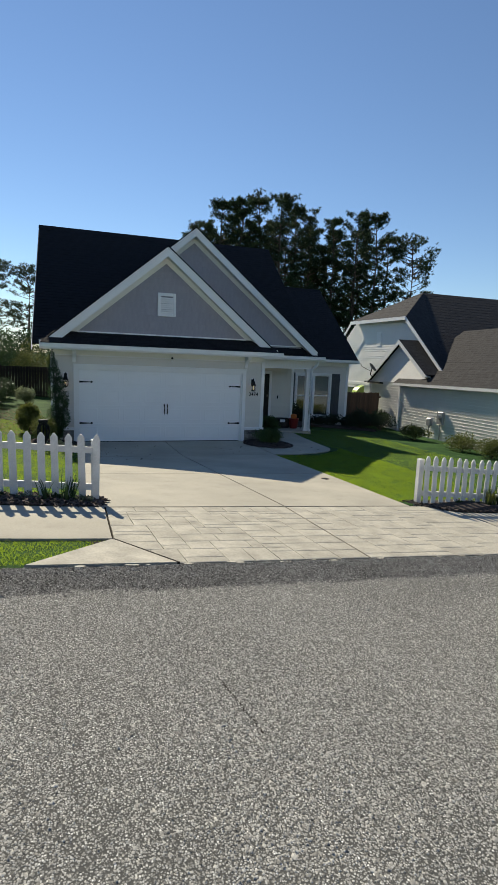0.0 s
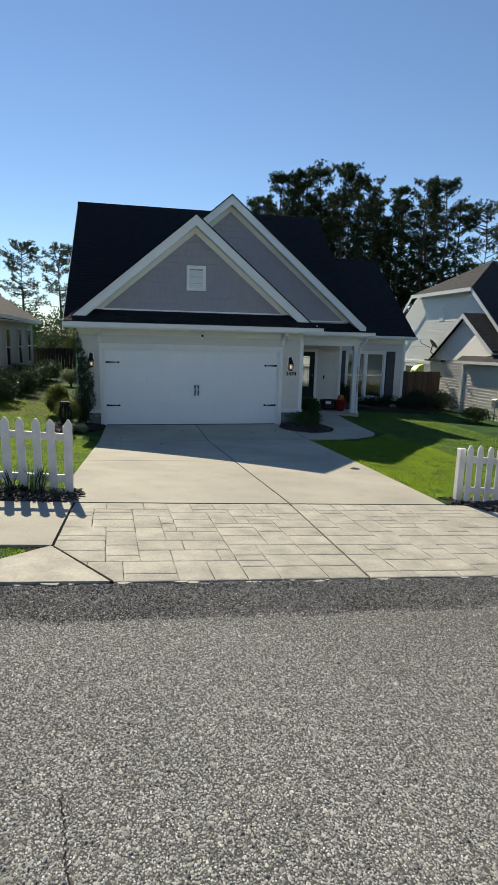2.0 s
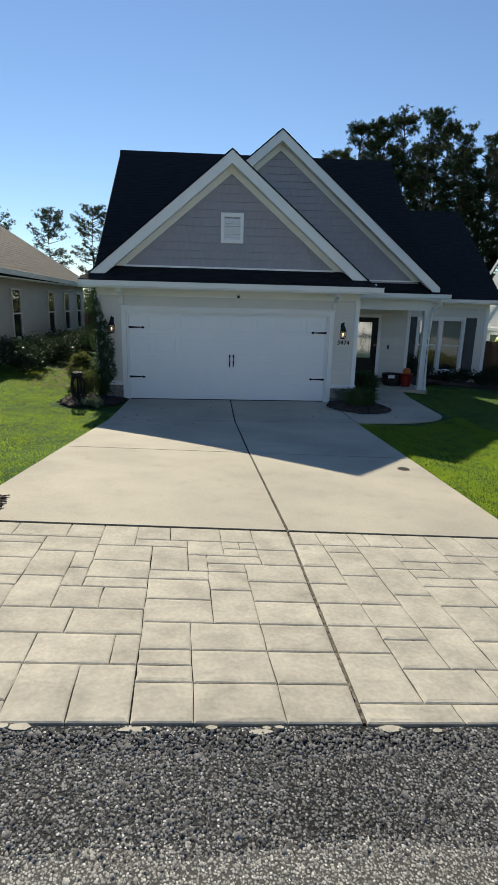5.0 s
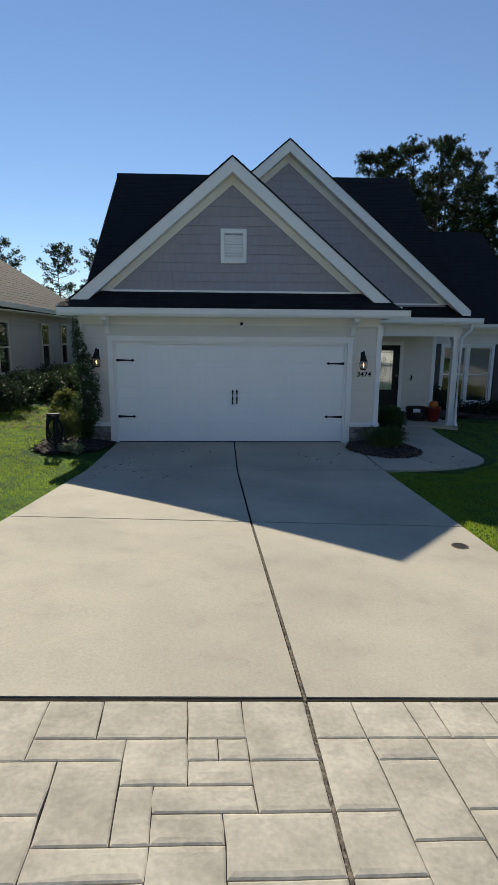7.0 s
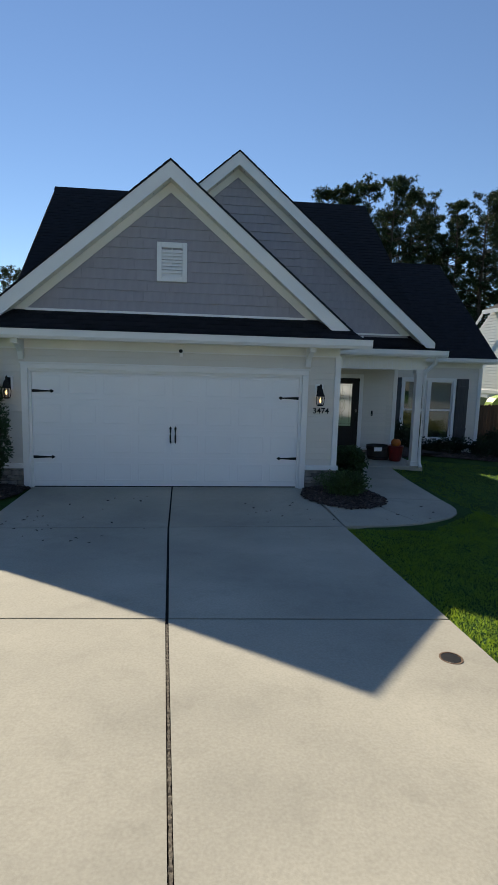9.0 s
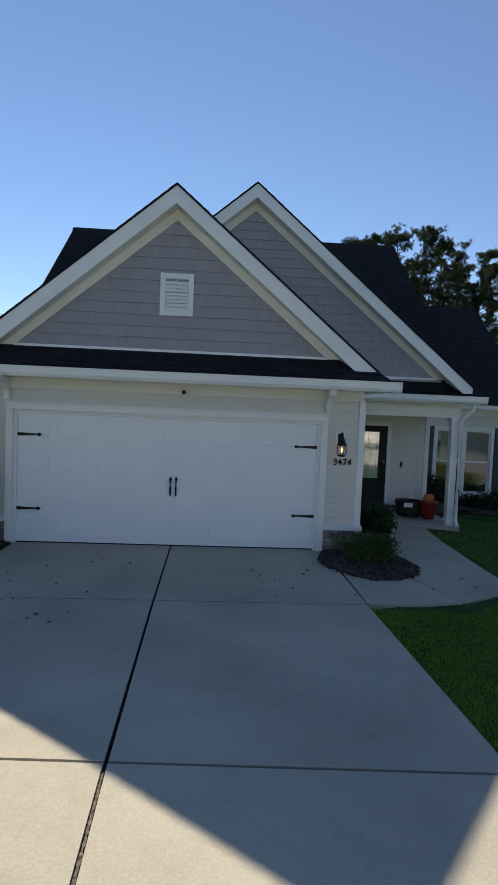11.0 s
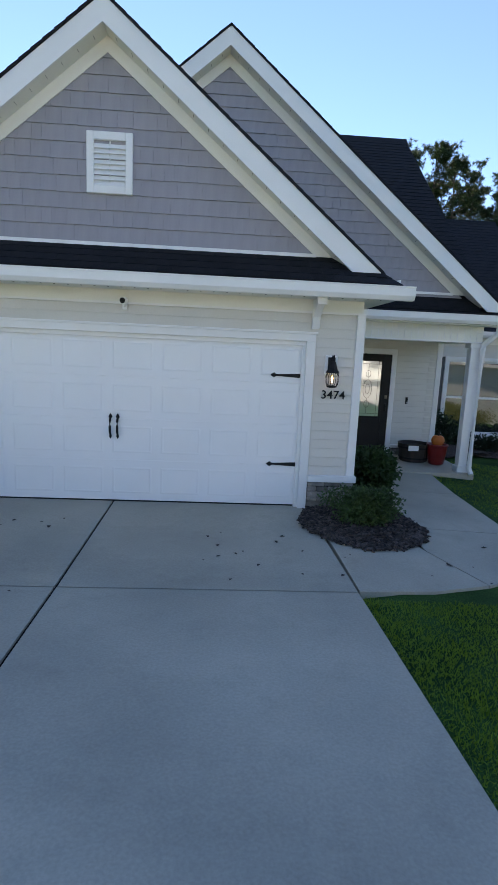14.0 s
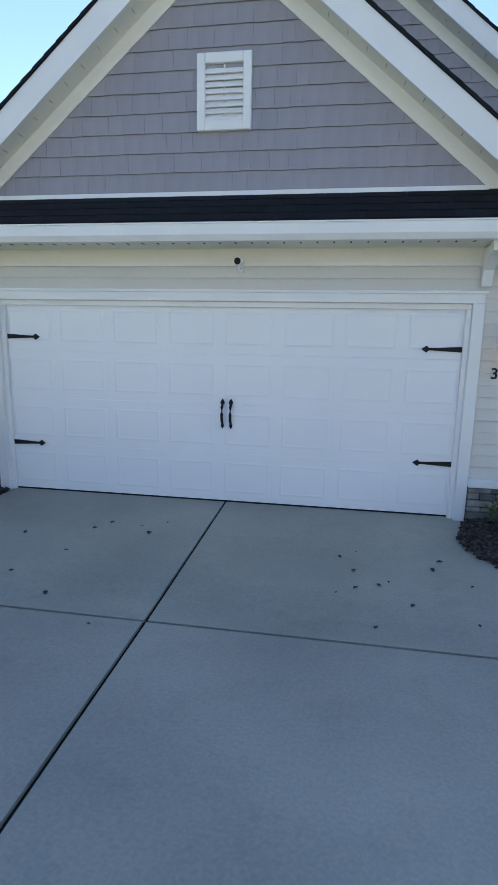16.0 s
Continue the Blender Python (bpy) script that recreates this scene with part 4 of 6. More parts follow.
def mulch_bed(name, outline, label, seed, chips=900, rise=0.06):
    """A low mound of bark with loose chips on it."""
    cx, cy = sum(p[0] for p in outline) / len(outline), sum(p[1] for p in outline) / len(outline)
    rng = random.Random(seed)
    bm = bmesh.new()
    rings = []
    for k, up in ((1.0, -0.02), (0.93, 0.6), (0.6, 0.9)):
        rings.append([bm.verts.new((cx + (px - cx) * k, cy + (py - cy) * k, zg(px, py) + 0.006 + rise * up + rng.uniform(-0.008, 0.008))) for px, py in outline])
    top = bm.verts.new((cx, cy, zg(cx, cy) + rise))
    n = len(outline)
    for a, b in zip(rings, rings[1:]):
        for i in range(n):
            bm.faces.new((a[i], a[(i + 1) % n], b[(i + 1) % n], b[i]))
    for i in range(n):
        bm.faces.new((rings[-1][i], rings[-1][(i + 1) % n], top))
    bmesh.ops.recalc_face_normals(bm, faces=bm.faces)
    for i in range(chips):
        k = math.sqrt(rng.random()) * 1.03
        e = rng.random() * n
        a, b = outline[int(e) % n], outline[(int(e) + 1) % n]
        px, py = a[0] + (b[0] - a[0]) * (e % 1), a[1] + (b[1] - a[1]) * (e % 1)
        x, y = cx + (px - cx) * k, cy + (py - cy) * k
        l, w, t = rng.uniform(0.02, 0.075), rng.uniform(0.009, 0.027), rng.uniform(0.006, 0.018)
        m = Matrix.Translation((x, y, zg(x, y) + 0.012 + rise * min(1, 2.6 * (1 - min(k, 1)) + 0.1))) @ Euler((rng.uniform(-0.5, 0.5), rng.uniform(-0.5, 0.5), rng.uniform(0, 6.3))).to_matrix().to_4x4()
        vs = [bm.verts.new(m @ Vector(p)) for p in ((-l, -w, 0), (l, -w * 0.6, 0), (l * 0.9, w, 0), (-l * 0.8, w * 0.7, 0), (-l * 0.9, -w * 0.6, t), (l * 0.9, -w * 0.4, t), (l * 0.8, w * 0.8, t), (-l * 0.7, w * 0.5, t))]
        for q in ((4, 5, 6, 7), (0, 1, 5, 4), (1, 2, 6, 5), (2, 3, 7, 6), (3, 0, 4, 7)):
            bm.faces.new([vs[j] for j in q])
    ob = part(name, bm, M_MULCH)
    return tagged(ob, label, "mulch", kind="stuff")


# ---- walkway, sidewalk ----
walkway = tagged(new("walkway"), "pale concrete walk curving from the drive to the porch", "path", kind="structure")


def flat_slab(name, outline, parent, material, top=0.0, thick=0.08):
    bm = bmesh.new()
    a = [bm.verts.new((x, y, zg(x, y) + top)) for x, y in outline]
    b = [bm.verts.new((x, y, zg(x, y) + top - thick)) for x, y in outline]
    bm.faces.new(a)
    for i in range(len(a)):
        j = (i + 1) % len(a)
        bm.faces.new((a[j], a[i], b[i], b[j]))
    bmesh.ops.triangulate(bm, faces=[f for f in bm.faces if len(f.verts) > 4])
    bmesh.ops.recalc_face_normals(bm, faces=bm.faces)
    return part(name, bm, material, parent)


flat_slab("slab", [(2.62, -2.52), (3.30, -2.45), (3.87, -2.27), (3.60, -1.42), (3.50, -0.9), (2.62, -0.9)], walkway, M_CONC, 0.003)
flat_slab("slab", [(3.885, -2.265), (4.25, -2.07), (4.56, -1.86), (4.79, -1.6), (4.92, -1.33), (4.97, -1.05), (4.98, -0.7), (3.62, -0.62), (3.615, -1.42)], walkway, M_CONC, 0.003)
flat_slab("slab", [(3.62, -0.605), (4.98, -0.685), (5.04, 0.2), (5.10, 1.2), (3.62, 1.2)], walkway, M_CONC, 0.003)
flat_slab("slab", [(3.62, 1.215), (5.10, 1.215), (5.19, 2.0), (5.28, 2.63), (3.62, 2.63)], walkway, M_CONC, 0.003)

side = tagged(new("pavement"), "pale concrete sidewalk along the picket fence", "sidewalk", kind="structure")
for x0, x1 in ((-3.75, -2.212), (-5.25, -3.765), (-6.75, -5.265), (-8.25, -6.765), (-11, -8.265)):
    bm = bmesh.new()
    patch(bm, (x0, -10.42), (x1, -10.42), (x1, -8.93), (x0, -8.93), 3, 3, 0.0)
    part("slab", bm, M_CONC, side)
for x0, x1 in ((3.35, 4.85), (4.865, 6.4), (6.415, 9.0)):
    bm = bmesh.new()
    patch(bm, (x0, -10.62), (x1, -10.62), (x1, -9.32), (x0, -9.32), 3, 3, 0.0)
    part("slab", bm, M_CONC, side)

# ---- stamped apron: random ashlar stones ----
apron = tagged(new("apron"), "tan stamped concrete apron in a random slate pattern", "driveway apron", kind="structure")
for y0, y1, x0, x1 in ((-11.25, -8.93, -2.2, 3.34),):
    bm = bmesh.new()
    patch(bm, (x0, y0), (x1, y0), (x1, y1), (x0, y1), 12, 6, -0.022, 0.08)
    part("joint_bed", bm, M_JOINT, apron)


def stamped(x0f, x1f, y0, y1, seed):
    """Random ashlar: slabs of one to three modules laid without long straight joints."""
    rng = random.Random(seed)
    c = 0.137
    nx, ny = int(round((x1f(y0) - x0f(y0)) / c)), int(round((y1 - y0) / c))
    used = [[False] * nx for _ in range(ny)]
    sizes = {(3, 2): 5, (2, 3): 5, (2, 2): 3, (2, 1): 3.0, (3, 1): 0.8, (1, 1): 0.4, (1, 2): 0.4}
    for j in range(ny):
        for i in range(nx):
            if used[j][i]:
                continue
            run = 1
            while i + run < nx and not used[j][i + run]:
                run += 1
            fits = {q: k for q, k in sizes.items() if q[0] <= run and run - q[0] != 1 and j + q[1] <= ny and ny - j - q[1] != 1 and not any(used[b][a] for b in range(j, j + q[1]) for a in range(i, i + q[0]))}
            fits = fits or {(min(run, 2), 1): 1}
            w, h = rng.choices(list(fits), list(fits.values()))[0]
            for b in range(j, j + h):
                for a in range(i, i + w):
                    used[b][a] = True
            bm = bmesh.new()
            loops = []
            for inset, up in ((0.0016, -0.03), (0.0024, -0.004), (0.010, 0.0), (0.03, 0.002)):
                ring = []
                us = [(i, j), (i + w / 2, j), (i + w, j), (i + w, j + h / 2), (i + w, j + h), (i + w / 2, j + h), (i, j + h), (i, j + h / 2)]
                for q, (a, b) in enumerate(us):
                    y = y0 + (y1 - y0) * b / ny
                    x = x0f(y) + (x1f(y) - x0f(y)) * a / nx - 0.05 * (y + 10) * (0 < a < nx) + random.Random(seed + a * 13 + b * 71).uniform(-0.004, 0.004) * (0 < a < nx)
                    sx = (a < i + w * 0.4) - (a > i + w * 0.6)
                    sy = (b < j + h * 0.4) - (b > j + h * 0.6)
                    wob = random.Random(seed + q + 31 * i + 977 * j).uniform(-0.002, 0.002)
                    x, y = x + sx * (inset + wob), y + sy * (inset - wob)
                    ring.append(bm.verts.new((x, y, zg(x, y) + up + (random.Random(q * 7 + i + j * 50).uniform(-0.0015, 0.0015) if up > 0 else 0))))
                loops.append(ring)
            for r0, r1 in zip(loops, loops[1:]):
                for q in range(8):
                    bm.faces.new((r0[q], r0[(q + 1) % 8], r1[(q + 1) % 8], r1[q]))
            bm.faces.new(loops[-1])
            part("stone", bm, M_STAMP, apron)


stamped(lambda y: -2.19, lambda y: jx(y) - 0.008, -11.235, -8.952, 11)
stamped(lambda y: jx(y) + 0.008, lambda y: 3.33, -11.235, -8.952, 23)
flat_slab("stone", [(-2.21, -10.46), (-1.68, -11.238), (-2.98, -11.225)], apron, M_STAMP, 0.009)
flat_slab("joint_strip", [(-2.205, -10.46), (-2.19, -10.46), (-1.655, -11.238), (-1.68, -11.238)], apron, M_JOINT, 0.0115)

bm = bmesh.new()
patch(bm, (-2.42, -8.949), (2.64, -8.949), (2.64, -8.92), (-2.42, -8.92), 12, 1, -0.007, 0.05)
part("expansion_strip", bm, M_JOINT, apron, "black expansion joint strip")
# broken crumbs along the street edge
rng = random.Random(31)
for i in range(20):
    x, y, r = rng.uniform(-2.6, 3.2), -11.25 - abs(rng.gauss(0, 0.016)), rng.uniform(0.015, 0.085)
    n = 7
    ring = [(x + r * rng.uniform(0.6, 1.2) * math.cos(k * math.tau / n), y + min(0.45 * r, 0.022) * rng.uniform(0.5, 1.2) * math.sin(k * math.tau / n)) for k in range(n)]
    flat_slab("fragment", ring, apron, M_STAMP, rng.uniform(-0.004, 0.005), 0.03)

for ob in list(apron.children) + list(side.children):
    skew(ob)

# clean-out in the drive
cz = zg(2.28, -6.36)
drain = thing("drain_cover", (2.28, -6.36, cz), "round rusty clean-out set in the concrete drive", "drain")
bm = lathe([(0.085, 0.0), (0.085, 0.006), (0.074, 0.007), (0.072, 0.002)], 20)
bmesh.ops.translate(bm, verts=bm.verts, vec=(2.28, -6.36, cz))
part("rim", bm, M_RUST, drain, "rust-brown iron rim")
# flat black disc on the slab, painted for the dark inside the open hole
bm = lathe([(0.070, 0.003), (0.070, 0.0035), (0.02, 0.0045)], 16)
bmesh.ops.translate(bm, verts=bm.verts, vec=(2.28, -6.36, cz))
part("plug", bm, M_BLACK, drain)


# ---- picket fences ----
def picket_fence(x0, x1, y, height, end, label, pitch, wide):
    def zf(px, py):
        return zl(px, py) - 0.045

    fz = zf(end, y)
    ob = thing("picket_fence", (end, y, fz), label, "picket fence", "white picket fences")
    bm = bmesh.new()
    add_prism(bm, [(-wide, -0.011, 0), (wide, -0.011, 0), (wide, -0.011, height - 0.055), (0.012, -0.011, height), (-0.012, -0.011, height), (-wide, -0.011, height - 0.055)], (0, 0.022, 0))
    bmesh.ops.recalc_face_normals(bm, faces=bm.faces)
    me = mesh_of("picket", bm, M_FENCE_W)
    rng = random.Random(int(end * 10))
    n = int((x1 - x0) / pitch)
    for i in range(n + 1):
        x = x1 - i * pitch if end < 0 else x0 + i * pitch
        p = new("picket", me)
        p.parent = ob
        p.matrix_parent_inverse = ob.matrix_world.inverted()
        p.matrix_basis = Matrix.Translation((x, y - 0.03, zf(x, y) + 0.05 + rng.uniform(-0.008, 0.008))) @ Matrix.Rotation(radians(rng.uniform(-1.2, 1.2)), 4, "Y")
    for h in (0.22, height - 0.2):
        for k in range(int(abs(x1 - x0) / 1.8) + 1):
            a, b = x0 - 0.05 + k * 1.8, min(x0 - 0.05 + (k + 1) * 1.8, x1 + 0.05)
            part("rail", prism([(a, y - 0.018, zf(a, y) + h), (a, y + 0.02, zf(a, y) + h), (a, y + 0.02, zf(a, y) + h + 0.085), (a, y - 0.018, zf(a, y) + h + 0.085)], (b - a, 0, zf(b, y) - zf(a, y))), M_FENCE_W, ob)
    for x in (end, (x0 + x1) / 2):
        part("post", box(x - 0.045, x + 0.045, y + 0.02, y + 0.11, zf(x, y) - 0.1, zf(x, y) + height - 0.02, 0.006), M_FENCE_W, ob)


picket_fence(-7.35, -2.30, -8.62, 0.92, -2.31, "weathered white picket fence with pointed pickets above a mulch bed", 0.169, 0.046)
picket_fence(2.97, 9.0, -8.66, 0.85, 2.885, "white picket fence with pointed pickets beside the drive", 0.152, 0.042)

# ---- beds and shrubs by the house ----
mulch_bed("mulch_bed", [(2.40, -0.62), (2.46, -0.95), (2.66, -1.28), (2.98, -1.50), (3.35, -1.42), (3.68, -1.18), (3.86, -0.80), (3.80, -0.4), (3.66, 0.2), (3.62, 1.2), (3.2, 1.2), (3.16, 0.0), (2.6, -0.05), (2.48, -0.35)], "dark bark mulch bed beside the garage pier", 5, 2600)
shrub("shrub", (3.12, -0.70), (0.44, 0.36, 0.30), 7500, 0.042, M_SHRUB_L, 41, "low rounded green shrub with yellowish tips in mulch", shape=0.5)
shrub("shrub", (3.42, 0.55), (0.44, 0.5, 0.48), 5200, 0.07, M_SHRUB, 42, "taller dark green broad-leaved shrub beside the walk", shape=0.6)
mulch_bed("mulch_bed", [(-2.46, -0.05), (-2.5, -0.5), (-2.62, -0.95), (-2.95, -1.25), (-3.4, -1.6), (-3.75, -1.3), (-3.8, -0.4), (-3.5, 0.1), (-3.0, -0.04)], "dark bark mulch bed at the foot of the climbing shrub", 6, 900)
zb = zl(-2.95, -0.3)
shrub("climbing_shrub", (-2.98, -0.32), (0.16, 0.14, 0.3), 9500, 0.045, M_SHRUB, 51, "tall narrow dark evergreen shrub against the garage pier", "shrub", shape=0.4,
      extra=[((-2.98 + dx, -0.3 + dy, zb + h), (r, r, 0.24)) for dx, dy, h, r in ((0.02, 0, 0.55, 0.24), (-0.06, 0.02, 0.85, 0.22), (0.09, 0, 1.1, 0.2), (-0.05, 0, 1.4, 0.2), (0.05, 0.03, 1.65, 0.17), (-0.06, 0, 1.9, 0.15), (-0.1, 0, 2.15, 0.12), (0.2, 0, 1.25, 0.1), (0.22, 0, 0.75, 0.12), (-0.12, 0, 2.35, 0.07))])
shrub("shrub", (-3.35, -0.6), (0.36, 0.34, 0.42), 4200, 0.042, M_SHRUB_Y, 52, "yellowish green loose shrub in the corner bed")
shrub("shrub", (-3.0, -1.35), (0.28, 0.2, 0.14), 900, 0.04, M_PALE, 53, "low pale variegated groundcover shrub")
# garden hose on its stand
hz = zl(-3.3, -1.35)
reel = thing("hose_stand", (-3.3, -1.35, hz), "black garden hose looped over a short stand", "garden hose")
part("stake", tube([(-3.3, -1.35, hz - 0.1), (-3.3, -1.35, hz + 0.72)], 0.022, 8), M_BLACK, reel)
part("hanger", box(-3.42, -3.18, -1.42, -1.28, hz + 0.68, hz + 0.76, 0.02), M_BLACK, reel)
rng = random.Random(9)
bm = bmesh.new()
pts = []
for i in range(150):
    a = i / 150 * math.tau * 7
    w = 0.11 + 0.04 * math.sin(i * 0.37)
    pts.append((-3.3 + w * math.sin(a), -1.35 - 0.04 + 0.07 * math.sin(i * 0.21), hz + 0.46 + (0.24 + 0.05 * math.sin(i * 0.11)) * math.cos(a)))
add_tube(bm, pts, 0.013, 6)
part("hose", bm, M_BLACK, reel, "coiled black rubber hose", smooth=True)

# dark shrubs under the wing window
for i, (x, r, h) in enumerate(((6.5, 0.5, 0.42), (7.3, 0.5, 0.36), (8.1, 0.5, 0.30), (8.9, 0.5, 0.32), (9.7, 0.45, 0.34), (10.4, 0.55, 0.40))):
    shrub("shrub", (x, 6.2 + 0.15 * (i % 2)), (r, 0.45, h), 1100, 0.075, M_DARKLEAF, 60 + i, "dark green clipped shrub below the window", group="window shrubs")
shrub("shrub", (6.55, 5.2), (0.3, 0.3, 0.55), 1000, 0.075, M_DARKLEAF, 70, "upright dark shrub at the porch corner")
mulch_bed("mulch_bed", [(6.0, 6.95), (6.05, 5.0), (6.5, 4.7), (7.2, 5.5), (9.0, 5.5), (10.6, 5.4), (11.2, 6.2), (10.8, 7.0), (8.5, 7.0)], "dark bark mulch bed under the window shrubs", 7, 700)

# tub, pot and pumpkin on the porch
tub = thing("planter_tub", (5.33, 3.72, -0.05), "dark half-barrel planter tub with a small pale plate", "planter")
bm = lathe([(0.25, 0.0), (0.27, 0.02), (0.315, 0.34), (0.325, 0.36), (0.30, 0.36), (0.28, 0.30), (0.02, 0.29)], 24)
bmesh.ops.translate(bm, verts=bm.verts, vec=(5.33, 3.72, -0.05))
part("barrel", bm, M_TUB, tub)
for z, r in ((0.06, 0.279), (0.27, 0.309)):
    bm = lathe([(r, z), (r + 0.006, z), (r + 0.010, z + 0.035), (r + 0.004, z + 0.035)], 24)
    bmesh.ops.translate(bm, verts=bm.verts, vec=(5.33, 3.72, -0.05))
    part("hoop", bm, M_BLACK, tub, "dark iron hoop")
part("plate", box(5.10, 5.30, 3.385, 3.395, 0.20, 0.30), M_TRIM, tub, "small pale plate")
pot = thing("planter_pot", (5.68, 3.42, -0.05), "glossy dark red ceramic planter pot", "planter")
bm = lathe([(0.12, 0), (0.15, 0.03), (0.185, 0.3), (0.19, 0.36), (0.205, 0.37), (0.205, 0.40), (0.18, 0.40), (0.17, 0.36), (0.02, 0.35)], 24)
bmesh.ops.translate(bm, verts=bm.verts, vec=(5.68, 3.42, -0.05))
part("bowl", bm, M_RED, pot, smooth=True)
pump = thing("pumpkin", (5.68, 3.42, 0.31), "round orange pumpkin resting in the red pot", "pumpkin")
bm = bmesh.new()
bmesh.ops.create_uvsphere(bm, u_segments=32, v_segments=14, radius=0.13)
for v in bm.verts:
    a = math.atan2(v.co.y, v.co.x)
    k = 1 - 0.07 * abs(math.sin(a * 5)) ** 0.5
    v.co = Vector((v.co.x * k, v.co.y * k, v.co.z * 0.92 - 0.03 * math.exp(-((v.co.xy.length / 0.05) ** 2)) * (1 if v.co.z > 0 else -1)))
bmesh.ops.translate(bm, verts=bm.verts, vec=(5.68, 3.42, 0.42))
part("flesh", bm, M_ORANGE, pump, smooth=True)
part("stalk", tube([(5.68, 3.42, 0.50), (5.685, 3.42, 0.55), (5.70, 3.42, 0.58)], [0.02, 0.013, 0.012], 6), M_TUB, pump, "dry brown stalk")


# ---- neighbour houses ----
def lap_material(name, colour, step):
    """Painted lap siding for far walls: shallow steps in relief."""
    m = mat(name, colour, 0.5, colour2=tuple(c * 0.94 for c in colour), scale=1.2, fine=0.03)
    n, l = m.node_tree.nodes, m.node_tree.links
    b = n["Principled BSDF"]
    co = n.new("ShaderNodeTexCoord")
    w = n.new("ShaderNodeTexWave")
    w.wave_profile, w.bands_direction = "SAW", "Z"
    w.inputs["Scale"].default_value = math.tau / 20 / step
    l.new(co.outputs["Object"], w.inputs["Vector"])
    bp = n.new("ShaderNodeBump")
    bp.invert = True
    bp.inputs["Strength"].default_value, bp.inputs["Distance"].default_value = 1.0, 0.03
    l.new(w.outputs["Fac"], bp.inputs["Height"])
    l.new(bp.outputs[0], b.inputs["Normal"])
    return m


M_LAP_W = lap_material("white_lap_siding", (0.76, 0.75, 0.72), 0.13)
M_LAP_T = lap_material("tan_lap_siding", (0.37, 0.35, 0.30), 0.13)

def lap_wall(name, x, y0, y1, z0, z1, parent, material, face, label="", step=0.13):
    """A side wall of lap boards, seen from afar: one connected saw-tooth solid. face: -1 or 1, the way it looks along x."""
    n = int((z1 - z0) / step)
    prof = [(0.12, z0)]
    for i in range(n):
        prof += [(-0.03, z0 + i * step), (-0.028, z0 + i * step + 0.014), (0.0, z0 + (i + 1) * step)]
    prof += [(0.0, z1), (0.12, z1)]
    return part(name, prism([(x - face * a, y0, b) for a, b in [(-p, q) if p <= 0 else (p, q) for p, q in prof]] if face < 0 else [(x - p, y0, q) for p, q in prof], (0, y1 - y0, 0)), material, parent, label)


nr = thing("house", (16.0, 6.0, -0.6), "white-sided neighbouring house with brown shingle roofs and clipped gable", "house", "neighbouring houses")
NX = 13.0
part("garage_front_wall", box(NX + 0.1, NX + 7, -6, -5.85, -0.9, 1.72), M_WHITE_SIDE, nr)
part("link_back_wall", box(NX + 0.1, NX + 6, 10.05, 10.2, -0.9, 1.70), M_WHITE_SIDE, nr)
lap_wall("garage_wing_wall", NX, -6, 7.3, -0.9, 1.74, nr, M_WHITE_SIDE, -1, "white lap-sided wall")
lap_wall("link_wall", NX + 0.05, 7.3, 10.2, -0.9, 1.70, nr, M_WHITE_SIDE, -1, "white lap-sided wall")
lap_wall("gable_lower_wall", NX + 0.97, 10.2, 16.3, -0.9, 1.36, nr, M_WHITE_SIDE, -1, "white lap-sided wall")
gwall = part("main_gable_wall", prism([(NX + 1, 4.0, -0.9), (NX + 1, 16.4, -0.9), (NX + 1, 15.9, 3.4), (NX + 1, 13.8, 5.05), (NX + 1, 8.6, 5.05), (NX + 1, 5.9, 2.9)], (0.2, 0, 0)), M_LAP_W, nr, "white lap-sided clipped gable wall")
for i in range(27):
    z = 1.5 + i * 0.13
    hi = min(16.1 - (z - 1.5) * 0.1 if z < 3.4 else 15.9 - (z - 3.4) * 1.27, 16.1)
    lo = 10.3 if z < 1.8 else 10.3 - (z - 1.7) * 1.36 if z < 3.4 else 6.6 + (z - 3.4) * 1.22
    part("board", prism([(NX + 0.972, max(lo, 5.0), z), (NX + 1.0, max(lo, 5.0), z), (NX + 1.0, max(lo, 5.0), z + 0.132), (NX + 0.985, max(lo, 5.0), z + 0.132)], (0, hi - max(lo, 5.0), 0)), M_WHITE_SIDE, gwall)
for y0, y1, h in ((7.24, 7.36, 1.7), (10.12, 10.22, 1.7)):
    part("corner_board", box(NX - 0.045, NX + 0.1, y0, y1, -0.9, h), M_TRIM, nr)
part("band_board", box(NX + 0.93, NX + 1.0, 10.2, 16.3, 1.35, 1.5), M_TRIM, nr)
# garage wing roof falls towards the drive
roof_plane("wing_roof", [(NX - 0.25, 7.6, 1.70), (NX - 0.25, -6.3, 1.93), (NX + 3.6, -6.3, 4.72), (NX + 3.6, 7.4, 4.45)], 26, 0.05, M_ROOF_B, nr, "brown shingle roof", 0.004)
part("fascia", prism([(NX - 0.27, 7.6, 1.58), (NX - 0.27, 7.6, 1.70), (NX - 0.27, -6.3, 1.93), (NX - 0.27, -6.3, 1.79)], (0.03, 0, 0)), M_TRIM, nr)
